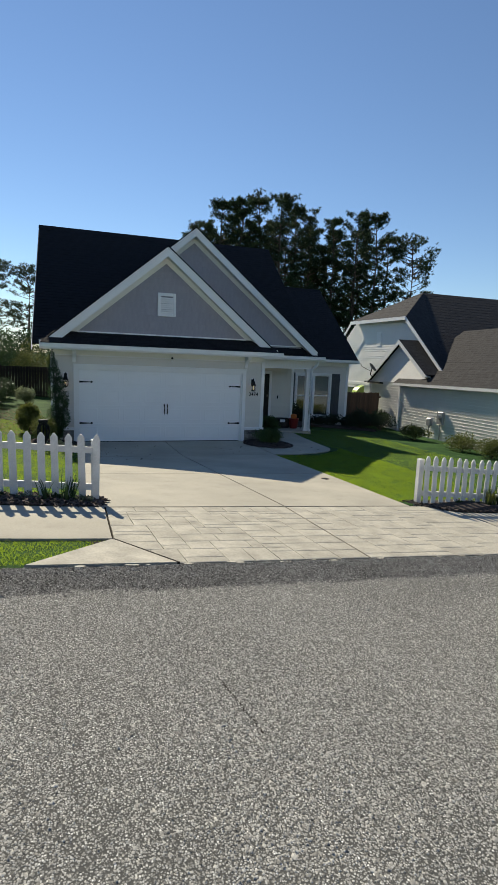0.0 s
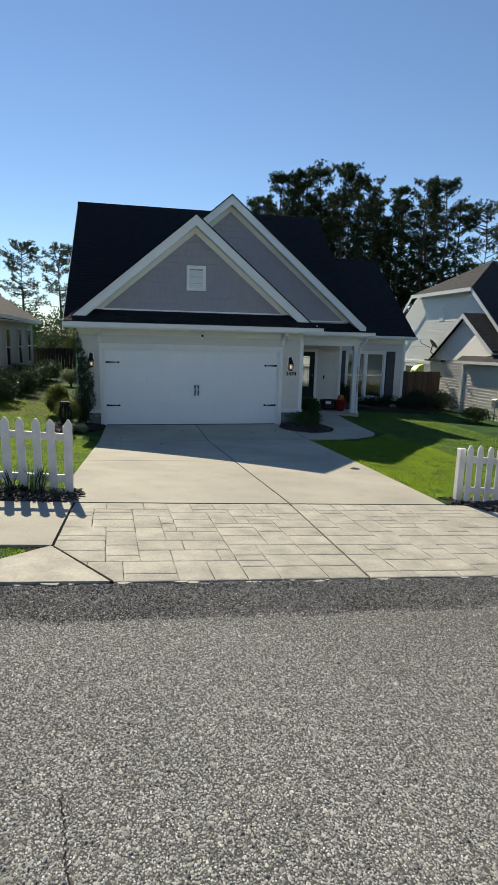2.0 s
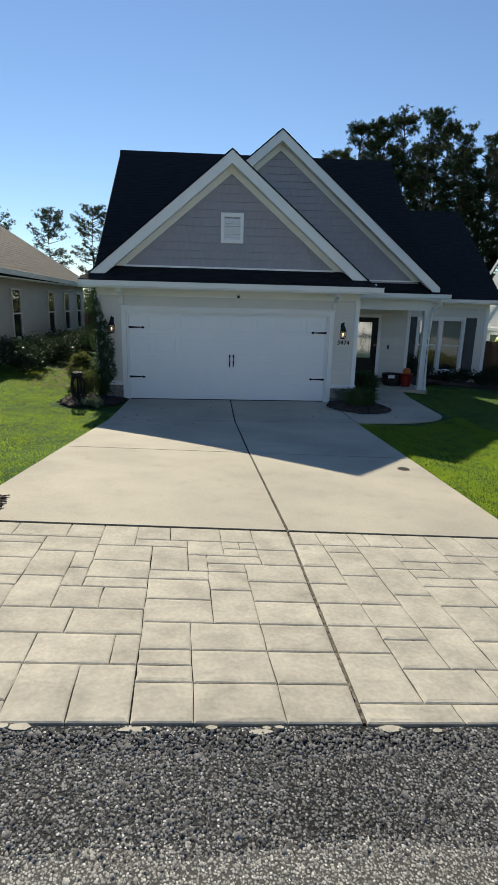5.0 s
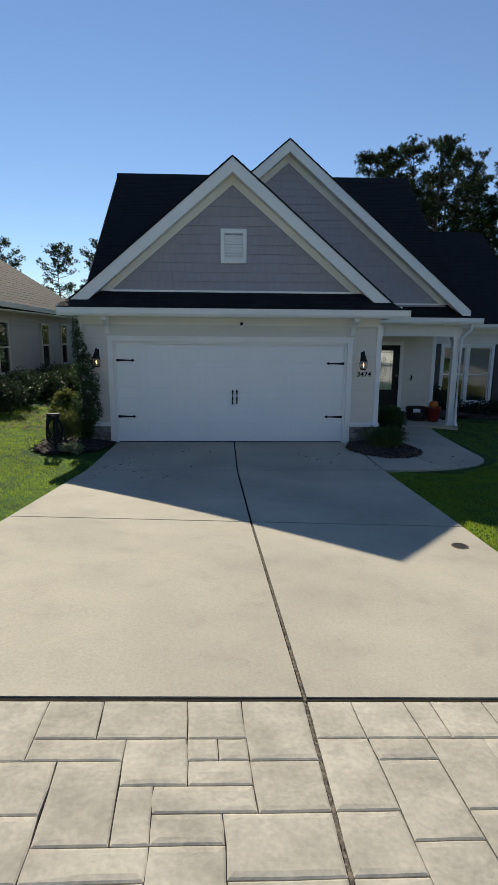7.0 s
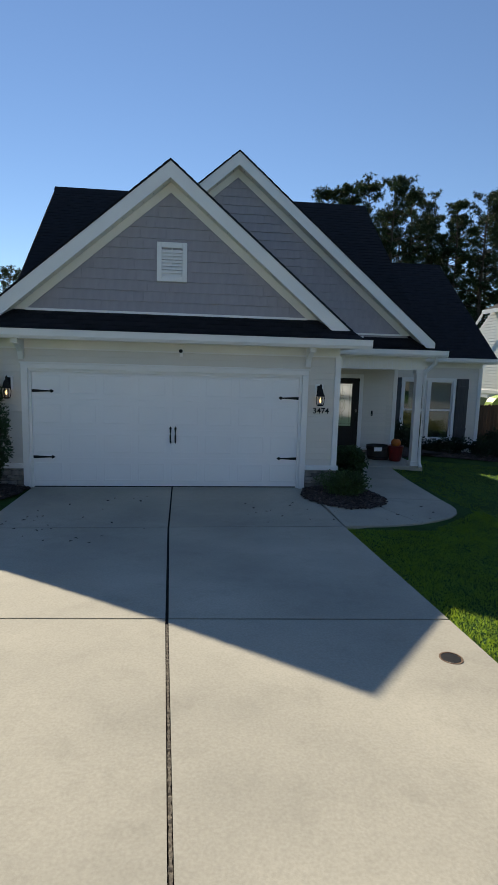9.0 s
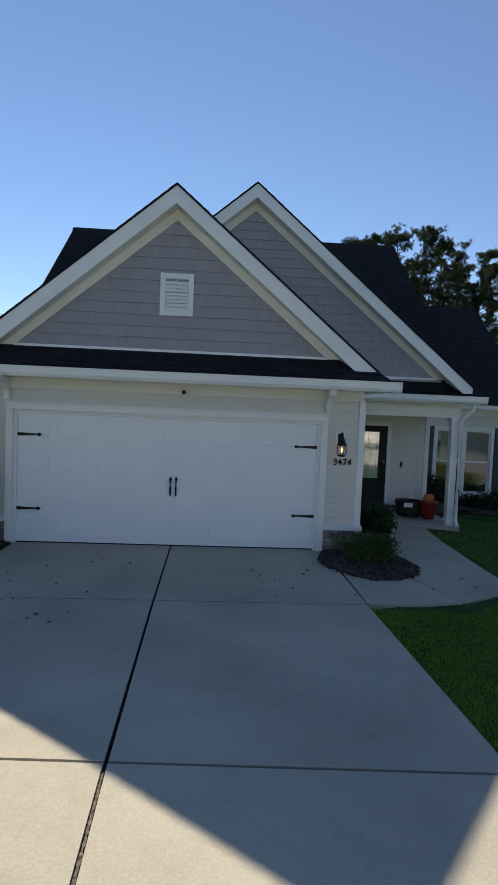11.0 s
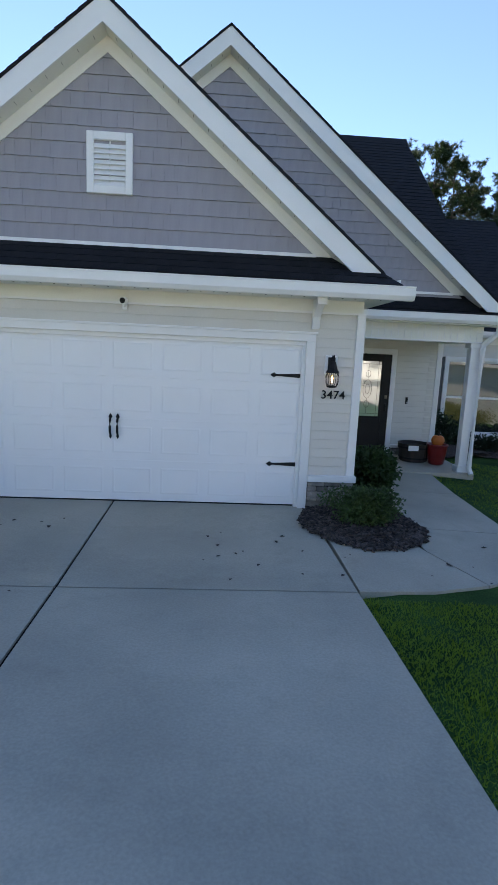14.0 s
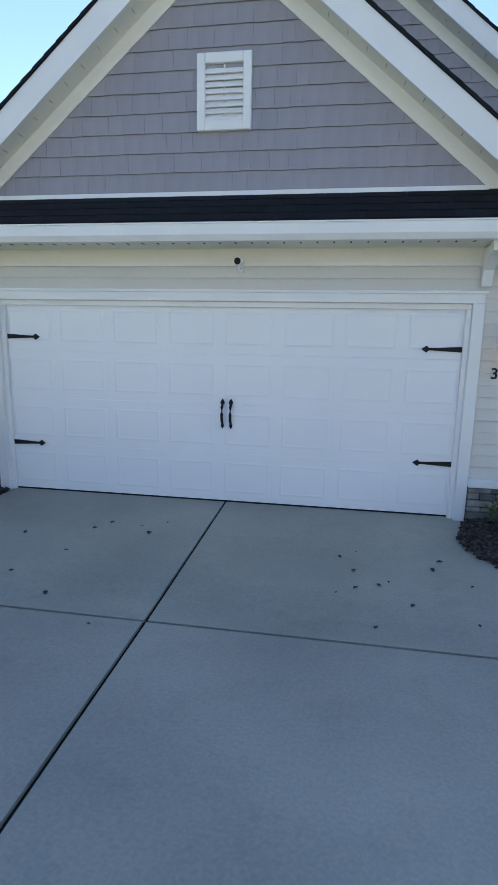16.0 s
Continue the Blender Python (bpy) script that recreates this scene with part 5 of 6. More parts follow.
# small cross gable over the link
roof_plane("cross_roof", [(NX - 0.12, 10.6, 1.62), (NX + 4, 10.6, 1.62), (NX + 4, 7.55, 3.85), (NX - 0.12, 7.55, 3.85)], 12, 0.05, M_ROOF_N, nr, step=0.004)
roof_plane("cross_roof", [(NX + 4, 4.5, 2.1), (NX - 0.12, 5.2, 2.2), (NX - 0.12, 7.55, 3.85), (NX + 4, 7.55, 3.85)], 12, 0.05, M_ROOF_N, nr, step=0.004)
part("cross_gable_wall", prism([(NX + 0.06, 10.3, 1.65), (NX + 0.06, 7.55, 3.66), (NX + 0.06, 5.2, 2.05), (NX + 0.06, 7.0, 1.75)], (0.2, 0, 0)), M_LAP_W, nr)
part("rake_board", prism([(NX - 0.14, 10.6, 1.60), (NX - 0.14, 7.55, 3.83), (NX - 0.14, 7.55, 3.62), (NX - 0.14, 10.3, 1.60)], (0.03, 0, 0)), M_TRIM, nr)
part("rake_board", prism([(NX - 0.14, 5.1, 2.12), (NX - 0.14, 7.55, 3.83), (NX - 0.14, 7.55, 3.62), (NX - 0.14, 5.3, 2.05)], (0.03, 0, 0)), M_TRIM, nr)
part("return_eave", box(NX - 0.14, NX + 0.2, 9.0, 10.6, 1.58, 1.66), M_ROOF_B, nr)
# main roof: ridge along x, clipped at the gable
RX = NX + 3.6
roof_plane("main_roof", [(NX + 0.7, 16.4, 3.1), (NX + 14, 16.4, 3.1), (NX + 14, 11.2, 6.75), (RX, 11.2, 6.75)], 12, 0.05, M_ROOF_N, nr, step=0.004)
roof_plane("main_roof", [(NX + 14, 4.4, 2.0), (NX + 0.7, 4.9, 2.3), (RX, 11.2, 6.75), (NX + 14, 11.2, 6.75)], 26, 0.05, M_ROOF_N, nr, step=0.004)
roof_plane("clipped_hip", [(NX + 0.65, 14.1, 5.1), (NX + 0.65, 8.3, 5.05), (RX, 11.15, 6.76), (RX, 11.25, 6.76)], 8, 0.05, M_ROOF_N, nr, step=0.004)
part("main_roof", prism([(NX + 0.7, 4.9, 2.32), (NX + 0.7, 8.3, 5.06), (RX, 11.2, 6.77)], (0.02, 0.03, -0.05)), M_ROOF_N, nr)
part("hip_fascia", prism([(NX + 0.63, 14.1, 4.92), (NX + 0.63, 14.1, 5.1), (NX + 0.63, 8.3, 5.07), (NX + 0.63, 8.3, 4.9)], (0.03, 0, 0)), M_TRIM, nr)
for y0, z0, y1, z1 in ((16.4, 3.05, 14.1, 5.05), (4.9, 2.28, 8.3, 5.03)):
    part("rake_board", prism([(NX + 0.66, y0, z0), (NX + 0.66, y1, z1), (NX + 0.66, y1, z1 - 0.2), (NX + 0.66, y0, z0 - 0.2)], (0.03, 0, 0)), M_TRIM, nr)
gv = part("gable_vent", box(NX + 0.97, NX + 1.02, 10.95, 11.45, 3.6, 4.4), M_TRIM, nr, "white louvred vent")
for k in range(6):
    part("slat", box(NX + 0.95, NX + 0.99, 10.98, 11.42, 3.63 + k * 0.125, 3.71 + k * 0.125), M_TRIM, gv)
nw = part("window", box(NX + 0.93, NX + 1.02, 13.5, 14.6, -0.1, 1.15), M_GLASS, nr, "white-framed window")
for vs in ((13.42, 13.5, -0.15, 1.2), (14.6, 14.68, -0.15, 1.2), (13.5, 14.6, 1.15, 1.22), (13.5, 14.6, -0.18, -0.1)):
    part("window_frame", box(NX + 0.90, NX + 1.03, vs[0], vs[1], vs[2], vs[3]), M_TRIM, nw)
# satellite dish
dish = thing("satellite_dish", (NX - 0.3, 9.4, 1.9), "dark satellite dish on an arm at the roof edge", "satellite dish")
part("arm", tube([(NX - 0.25, 9.5, 1.85), (NX - 0.45, 9.5, 2.05), (NX - 0.5, 9.3, 2.35)], 0.025, 6), M_BLACK, dish)
bm = lathe([(0.02, 0.0), (0.14, 0.02), (0.27, 0.075), (0.275, 0.085), (0.13, 0.035), (0.02, 0.012)], 20)
bmesh.ops.transform(bm, matrix=Matrix.Translation((NX - 0.5, 9.3, 2.38)) @ Euler((radians(50), 0, radians(40))).to_matrix().to_4x4(), verts=bm.verts)
part("reflector", bm, M_SHUTTER, dish)
part("feed_arm", tube([(NX - 0.5, 9.3, 2.2), (NX - 0.85, 9.75, 2.45), (NX - 0.9, 9.8, 2.6)], 0.015, 6), M_BLACK, dish)
# meters on the wall
meter = thing("utility_meter", (NX - 0.08, 3.9, 0.3), "grey electric meter box with conduit on the white wall", "utility meter")
part("box", box(NX - 0.14, NX, 3.7, 4.1, 0.05, 0.6, 0.015), M_METAL, meter)
part("conduit", tube([(NX - 0.07, 3.9, -0.65), (NX - 0.07, 3.9, 0.06)], 0.03, 8), M_METAL, meter)
part("meter", tube([(NX - 0.14, 3.9, 0.38), (NX - 0.24, 3.9, 0.38)], 0.09, 14), M_METAL, meter)
meter = thing("utility_meter", (NX - 0.08, 4.7, 0.0), "small grey gas meter and pipes by the white wall", "utility meter")
part("box", box(NX - 0.16, NX, 4.5, 4.8, -0.1, 0.25, 0.03), M_METAL, meter)
part("conduit", tube([(NX - 0.08, 4.65, -0.7), (NX - 0.08, 4.65, -0.1)], 0.03, 8), M_METAL, meter)

nl = thing("house", (-11.0, 8.0, 0.3), "tan-sided neighbouring house with weathered brown roof", "house", "neighbouring houses")
part("end_wall", box(-15, -7.1, 1.5, 1.65, -0.2, 3.02), M_GREY_SIDE, nl)
part("end_wall", box(-15, -7.1, 14.85, 15.0, -0.2, 3.02), M_GREY_SIDE, nl)
lap_wall("side_wall", -7.0, 1.5, 15.0, -0.2, 3.02, nl, M_GREY_SIDE, 1, "tan lap-sided wall")
roof_plane("roof", [(-6.6, 15.4, 3.10), (-6.6, 1.0, 3.22), (-11.0, 1.0, 6.2), (-11.0, 13.0, 6.1)], 26, 0.05, M_ROOF_L, nl, "weathered brown shingle roof", 0.004)
roof_plane("roof", [(-15.4, 1.0, 3.2), (-15.4, 15.4, 3.1), (-11.0, 13.0, 6.1), (-11.0, 1.0, 6.2)], 10, 0.05, M_ROOF_L, nl, step=0.004)
roof_plane("roof", [(-15.4, 15.4, 3.1), (-6.6, 15.4, 3.1), (-11.0, 13.0, 6.1), (-11.01, 13.0, 6.1)], 8, 0.05, M_ROOF_L, nl, step=0.004)
part("fascia", prism([(-6.58, 15.4, 2.95), (-6.58, 15.4, 3.10), (-6.58, 1.0, 3.22), (-6.58, 1.0, 3.07)], (-0.03, 0, 0)), M_SOFFIT, nl)
part("soffit", box(-7.0, -6.6, 1.0, 15.4, 2.94, 2.97), M_SOFFIT, nl)
for y in (5.25, 9.1, 11.4, 13.5):
    w = part("window", box(-7.05, -6.962, y, y + 0.75, 1.1, 2.6), M_GLASS, nl, "white-framed sash window")
    for vs in ((y - 0.06, y, 1.05, 2.66), (y + 0.75, y + 0.81, 1.05, 2.66), (y, y + 0.75, 2.6, 2.66), (y, y + 0.75, 1.03, 1.1), (y, y + 0.75, 1.83, 1.88)):
        part("window_frame", box(-7.04, -6.93, vs[0], vs[1], vs[2], vs[3]), M_FRAME_T, w)


# ---- houses behind the walker across the street: unseen, added for bounced light and reflections ----
def facing_house(x, wall, gable_x):
    """A plain gabled house, itself out of view, that looks to the drive from over the road."""
    y, z = -30.0, 0.35
    ob = thing("house", (x, y - 5, z), "unseen pale lap-sided house with a dark roof, added across the street for bounced light", "house", "houses across the street")
    part("wall", box(x - 6, x + 6, y - 10, y, z - 0.4, z + 2.9), wall, ob)
    roof_plane("roof", [(x - 6.5, y + 0.5, z + 2.75), (x + 6.5, y + 0.5, z + 2.75), (x + 6.5, y - 5, z + 6.6), (x - 6.5, y - 5, z + 6.6)], 20, 0.05, M_ROOF_N, ob)
    roof_plane("roof", [(x + 6.5, y - 10.5, z + 2.75), (x - 6.5, y - 10.5, z + 2.75), (x - 6.5, y - 5, z + 6.6), (x + 6.5, y - 5, z + 6.6)], 10, 0.05, M_ROOF_N, ob)
    for s in (-6, 5.85):
        part("gable_end", prism([(x + s, y, z + 2.85), (x + s, y - 10, z + 2.85), (x + s, y - 5, z + 6.4)], (0.15, 0, 0)), wall, ob)
    g = x + gable_x
    part("garage_front", prism([(g - 3.1, y + 1.2, z - 0.4), (g + 3.1, y + 1.2, z - 0.4), (g + 3.1, y + 1.2, z + 2.8), (g, y + 1.2, z + 5.3), (g - 3.1, y + 1.2, z + 2.8)], (0, -4, 0)), wall, ob)
    for s in (-1, 1):
        roof_plane("gable_roof", [(g + s * 3.5, y + 1.6, z + 2.55), (g + s * 3.5, y - 3, z + 2.55), (g, y - 3, z + 5.45), (g, y + 1.6, z + 5.45)], 12, 0.06, M_ROOF_N, ob)
    door = part("garage_door", box(g - 2.44, g + 2.44, y + 1.2, y + 1.23, z - 0.1, z + 2.1), M_DOOR, ob, "white garage door")
    for k in range(4):
        part("section", box(g - 2.4, g + 2.4, y + 1.23, y + 1.245, z - 0.08 + k * 0.545, z + 0.44 + k * 0.545, 0.006), M_DOOR, door)
    for k in (0, 1):
        c = x - gable_x * 0.9 + (k - 0.5) * 3.4
        win = part("window", box(c - 0.8, c + 0.8, y, y + 0.03, z + 0.6, z + 2.1), M_GLASS, ob, "white-framed sash window")
        for vs in ((c - 0.9, c - 0.8, 0.5, 2.2), (c + 0.8, c + 0.9, 0.5, 2.2), (c - 0.8, c + 0.8, 2.1, 2.2), (c - 0.8, c + 0.8, 0.5, 0.6), (c - 0.04, c + 0.04, 0.6, 2.1), (c - 0.8, c + 0.8, 1.32, 1.38)):
            part("window_frame", box(vs[0], vs[1], y, y + 0.06, z + vs[2], z + vs[3]), M_TRIM, win)


for x, wall, g in ((-1.0, M_LAP_W, -2.8), (15.5, M_LAP_W, 2.7), (31.5, M_LAP_T, -2.6)):
    facing_house(x, wall, g)


# ---- timber fences ----
def board_fence(x0, x1, y, z0, z1, material, label):
    ob = thing("board_fence", ((x0 + x1) / 2, y, z0), label, "fence")
    me = mesh_of("board", prism([(-0.065, 0, 0), (0.065, 0, 0), (0.065, 0, z1 - z0 - 0.03), (0.035, 0, z1 - z0), (-0.035, 0, z1 - z0), (-0.065, 0, z1 - z0 - 0.03)], (0, 0.02, 0)), material)
    rng = random.Random(3)
    for i in range(int((x1 - x0) / 0.14)):
        p = new("board", me)
        p.parent = ob
        p.matrix_parent_inverse = ob.matrix_world.inverted()
        p.matrix_basis = Matrix.Translation((x0 + 0.07 + i * 0.14, y, z0 + rng.uniform(-0.03, 0.0)))
    for z in (z0 + 0.3, z1 - 0.3):
        part("rail", box(x0, x1, y + 0.02, y + 0.06, z, z + 0.09), material, ob)


board_fence(9.95, 13.0, 9.0, -0.75, 1.12, M_FENCE_B, "brown stained timber board fence between the houses")
board_fence(-7.2, -3.0, 15.4, 0.0, 1.75, M_SHADE_WOOD, "timber board fence between the houses, its shade put into a near-black colour")
bin_ = thing("playground_slide", (12.0, 9.9, -0.7), "yellow-green plastic slide top behind the timber fence", "slide")
bm = prism([(11.95, 9.8, 1.0), (12.0, 9.8, 1.15), (12.15, 9.8, 1.32), (12.42, 9.8, 1.42), (12.42, 9.8, 1.1), (12.2, 9.8, -0.7), (12.05, 9.8, -0.7)], (0, 0.5, 0))
part("slide_panel", bm, M_CAN, bin_)

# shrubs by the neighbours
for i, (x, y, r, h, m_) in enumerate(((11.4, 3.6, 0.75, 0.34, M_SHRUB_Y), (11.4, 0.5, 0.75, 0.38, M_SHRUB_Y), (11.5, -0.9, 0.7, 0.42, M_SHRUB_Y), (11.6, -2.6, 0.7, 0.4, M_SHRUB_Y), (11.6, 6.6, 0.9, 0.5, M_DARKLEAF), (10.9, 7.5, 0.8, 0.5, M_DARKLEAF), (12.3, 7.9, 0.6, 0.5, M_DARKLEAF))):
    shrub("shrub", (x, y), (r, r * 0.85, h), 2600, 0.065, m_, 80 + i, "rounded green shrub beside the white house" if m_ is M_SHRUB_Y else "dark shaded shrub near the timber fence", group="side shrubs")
for i, y in enumerate((2.7, 4.2, 5.6, 7.0, 8.4, 9.8, 11.2, 12.6)):
    shrub("shrub", (-5.95 + 0.08 * (i % 3), y), (0.74, 0.70, 0.56), 3600, 0.075, M_HEDGE, 100 + i, "dark rounded glossy-leaved shrub along the tan wall", group="hedge shrubs")
shrub("shrub", (-4.6, 10.3), (0.5, 0.5, 0.45), 2400, 0.065, M_PALE, 107, "pale flowering shrub beyond the hedge")
for i, (x, y, rx, h, m_) in enumerate(((-4.7, 17.2, 1.2, 1.65, M_SHRUB_Y), (-6.6, 18.2, 1.3, 1.8, M_SHRUB), (-3.3, 17.6, 1.0, 1.5, M_SHRUB_Y), (-3.75, 1.2, 0.42, 0.5, M_SHRUB_Y))):
    shrub("tall_shrub", (x, y), (rx, rx, h), 6000, 0.085, m_, 120 + i, "tall loose yellowish green shrub between the houses", group="tall shrubs")

# strap leaves and groundcover at the fences
def strap_clump(x, y, n, h, seed, material, label):
    z = zl(x, y)
    ob = thing("strap_leaf_plant", (x, y, z), label, "plant")
    rng = random.Random(seed)
    bm = bmesh.new()
    for i in range(n):
        a, l = rng.uniform(0, math.tau), h * rng.uniform(0.6, 1.15)
        lean = rng.uniform(0.1, 0.6)
        dx, dy = math.cos(a), math.sin(a)
        w = rng.uniform(0.006, 0.013)
        bx, by = x + rng.uniform(-0.08, 0.08), y + rng.uniform(-0.06, 0.06)
        pts = [(bx + dx * lean * l * u * u * 0.8, by + dy * lean * l * u * u * 0.8, z + l * (u - 0.25 * lean * u * u)) for u in (0, 0.35, 0.7, 1)]
        vs = [(bm.verts.new((p[0] - dy * w * k, p[1] + dx * w * k, p[2])), bm.verts.new((p[0] + dy * w * k, p[1] - dx * w * k, p[2]))) for p, k in zip(pts, (1, 1, 0.8, 0.1))]
        for q, r in zip(vs, vs[1:]):
            bm.faces.new((q[0], q[1], r[1], r[0]))
    part("blades", bm, material, ob)


strap_clump(-2.65, -8.78, 26, 0.42, 1, M_SHRUB, "green strap-leaved clump in front of the pickets")
strap_clump(-2.95, -8.80, 14, 0.34, 2, M_SHRUB, "green strap-leaved clump in front of the pickets")
for i in range(7):
    strap_clump(4.15 + i * 0.33, -8.85 + 0.08 * (i % 3), 60, 0.42, 10 + i, M_SHRUB if i % 2 else M_SHRUB_Y, "fine grassy clump in mulch before the white fence")
for i, (x, m_) in enumerate(((-2.45, M_PALE), (-2.8, M_PALE), (-3.15, M_PALE), (-3.5, M_PALE), (-3.9, M_PALE), (3.55, M_SHRUB_Y), (3.9, M_SHRUB_Y))):
    shrub("groundcover", (x, -8.76), (0.14, 0.09, 0.07), 260, 0.035, m_ if i % 2 == 0 else M_SHRUB, 140 + i, "low mixed groundcover plant along the fence foot", "plant", "fence plants")
mulch_bed("mulch_bed", [(-2.26, -8.42), (-2.22, -8.7), (-2.3, -9.03), (-4.5, -9.15), (-7.4, -9.3), (-7.4, -8.4), (-4.5, -8.38)], "dark bark mulch strip under the picket fence", 8, 1600, 0.03)
mulch_bed("mulch_bed", [(2.72, -8.5), (2.9, -8.85), (3.3, -9.12), (5.0, -9.05), (9.0, -8.86), (9.0, -8.4), (5, -8.4)], "dark bark mulch strip under the picket fence", 9, 1800, 0.03)


# ---- pines ----
def pine_meshes(height, crown_from, spread, seed, limbs=58, tufts=7, needles=15):
    rng = random.Random(seed)
    bm = bmesh.new()
    bend = [(rng.uniform(-0.25, 0.25), rng.uniform(-0.25, 0.25)) for _ in range(6)]
    tr = [(bend[i][0] * i / 5, bend[i][1] * i / 5, height * i / 5.15) for i in range(6)]
    add_tube(bm, tr, [0.24, 0.21, 0.17, 0.13, 0.08, 0.03], 8)
    nr_ = np.random.default_rng(seed)
    verts, faces = [], []
    for i in range(limbs):
        u = rng.random() ** 0.85
        h = crown_from + (height - crown_from) * u
        k = h / height * 5.15 / 1.0
        j = min(int(k), 4)
        f = min(k - j, 1)
        c = Vector(tr[j]).lerp(Vector(tr[j + 1]), f)
        a = rng.uniform(0, math.tau)
        l = spread * math.sqrt(max(0.06, 1 - ((u - 0.35) / 0.67) ** 2)) * rng.uniform(0.5, 1.15)
        d = Vector((math.cos(a), math.sin(a), 0.12 + 0.5 * u))
        end = c + d * l
        mid = c + d * l * 0.5 - Vector((0, 0, 0.06 * l))
        add_tube(bm, [c, mid, end], [0.05, 0.03, 0.012], 5)
        for t in range(tufts):
            w = 0.52 + 0.5 * rng.random() ** 0.6
            p = (c.lerp(mid, w * 2) if w < 0.5 else mid.lerp(end, w * 2 - 1)) + Vector((rng.gauss(0, 0.2), rng.gauss(0, 0.2), rng.gauss(0.08, 0.12))) * (0.5 + spread * 0.25)
            dirs = nr_.normal(size=(needles, 3)) + np.array([d.x, d.y, 0.5]) * 0.6
            dirs /= np.linalg.norm(dirs, axis=1)[:, None]
            side = np.cross(dirs, nr_.normal(size=(needles, 3)))
            side /= np.linalg.norm(side, axis=1)[:, None]
            ln = nr_.uniform(0.14, 0.32, needles)[:, None]
            base = np.array(p)[None, :] + dirs * 0.02
            n0 = len(verts)
            verts += np.stack([base - side * 0.021, base + side * 0.021, base + dirs * ln], 1).reshape(-1, 3).tolist()
            faces += [(n0 + 3 * q, n0 + 3 * q + 1, n0 + 3 * q + 2) for q in range(needles)]
    crown = bpy.data.meshes.new("crown")
    crown.from_pydata(verts, [], faces)
    crown.materials.append(M_PINE)
    return mesh_of("trunk", bm, M_BARK), crown


KINDS = [pine_meshes(17.5, 5.5, 2.35, 201, 62, 21, 20), pine_meshes(16.5, 3.5, 2.5, 202, 72, 21, 20), pine_meshes(18.0, 7.0, 2.1, 203, 56, 21, 20), pine_meshes(15.5, 6.2, 2.9, 204, 62, 18, 20)]


def pine(x, y, kind, scale, turn, label, group):
    ob = thing("pine_tree", (x, y, -0.8), label, "tree", group)
    for nm, me in zip(("trunk", "crown"), KINDS[kind]):
        o = new(nm, me)
        o.parent = ob
    ob.rotation_euler, ob.scale = (0, 0, turn), (scale, scale, scale)
    return ob


rng = random.Random(77)
for i, (x, y, k, top) in enumerate(((10.2, 40, 1, 16.3), (12.6, 41, 0, 19.0), (14.6, 40, 2, 19.4), (17.0, 42, 0, 20.2), (18.9, 40, 1, 20.1), (20.9, 41, 0, 19.4), (23.2, 43, 1, 19.4), (25.5, 41, 2, 18.9), (28.4, 41, 1, 19.6), (30.3, 40, 0, 19.6), (33.0, 42, 2, 17.9), (35.2, 40, 3, 17.5),
                                    (15.8, 46, 1, 19.5), (22.0, 47, 1, 19.0), (26.8, 46, 1, 18.5), (31.5, 47, 1, 18.8), (13.0, 47, 1, 17.0), (19.9, 45, 0, 18.6), (24.4, 45, 2, 18.4), (29.5, 44, 1, 18.6), (11.5, 44, 2, 17.6), (17.6, 48, 1, 17.5), (24.6, 48, 1, 17.2), (20.6, 49, 1, 17.4), (28.0, 49, 1, 17.3), (14.6, 49, 1, 16.8))):
    pine(x * 1.19, y + 10, k, (2.4 + (top - 3.1) * 1.185 + 0.8) / (17.5, 16.5, 18.0, 15.5)[k], rng.uniform(0, 6.28), "tall dark green pine standing close behind the houses", "pines behind the house")
for x, y, k, top in ((-7.9, 61, 3, 13.0), (-11.6, 60, 3, 13.3), (-16.2, 60, 3, 13.4), (-21.5, 60, 3, 12.9), (-28.5, 60, 3, 13.5)):
    pine(x, y, k, (top + 0.8) / 15.5, rng.uniform(0, 6.28), "slender open-crowned pine against the sky", "distant pines")
# low woods behind the gardens
blobs = []
for i in range(46):
    x = -40 + i * 2.1 + rng.uniform(-0.8, 0.8)
    blobs.append(((x, 58 + rng.uniform(-3, 3), 1.5 + rng.uniform(-0.5, 1.5)), (2.2, 2.0, 3.0 + rng.uniform(-0.5, 1.2))))
woods = new("woods", leaf_mesh("woods", blobs, 60000, 0.32, M_SHRUB, 300, 0.6, shell=0.3))
tagged(woods, "low green woodland edge behind the gardens", "woods", kind="stuff")

# ---- grass blades on the near lawns ----
gr = np.random.default_rng(5)
keep = []
for x0, x1, y0, y1, n in ((-7.5, -2.44, -8.3, 4.0, 120000), (2.63, 9.5, -8.35, 4.5, 80000), (2.62, 5.4, -8.3, -1.3, 80000), (-8, -2.3, -11.15, -10.44, 15000)):
    x, y = gr.uniform(x0, x1, n), gr.uniform(y0, y1, n)
    if x0 > 0:
        ok = ~(((x < 5.2) & (y > -2.6 + np.maximum(0, x - 3.9) * 0.9)) | ((x < 4.0) & (y > -2.62)))
    elif y0 < -10:
        ok = x < -2.3 - 0.9 * (-10.44 - y)
    else:
        ok = ~((y > -1.7) & (x > -3.85))
    keep.append(np.column_stack([x[ok], y[ok] + (SKEW * x[ok] if y0 < -10 else 0)]))
xy = np.concatenate(keep)
n = len(xy)
tuft = np.sin(xy[:, 0] * 7.1 + 2 * np.sin(xy[:, 1] * 4.3)) * np.sin(xy[:, 1] * 6.3 + 2 * np.sin(xy[:, 0] * 3.7))
a, h, w = gr.uniform(0, 6.28, n), gr.uniform(0.014, 0.036, n) * (1 + 0.35 * tuft), gr.uniform(0.003, 0.006, n)
foot = np.column_stack([xy, land(xy[:, 0], xy[:, 1]) - 0.029])
across = np.column_stack([np.cos(a) * w, np.sin(a) * w, np.zeros(n)])
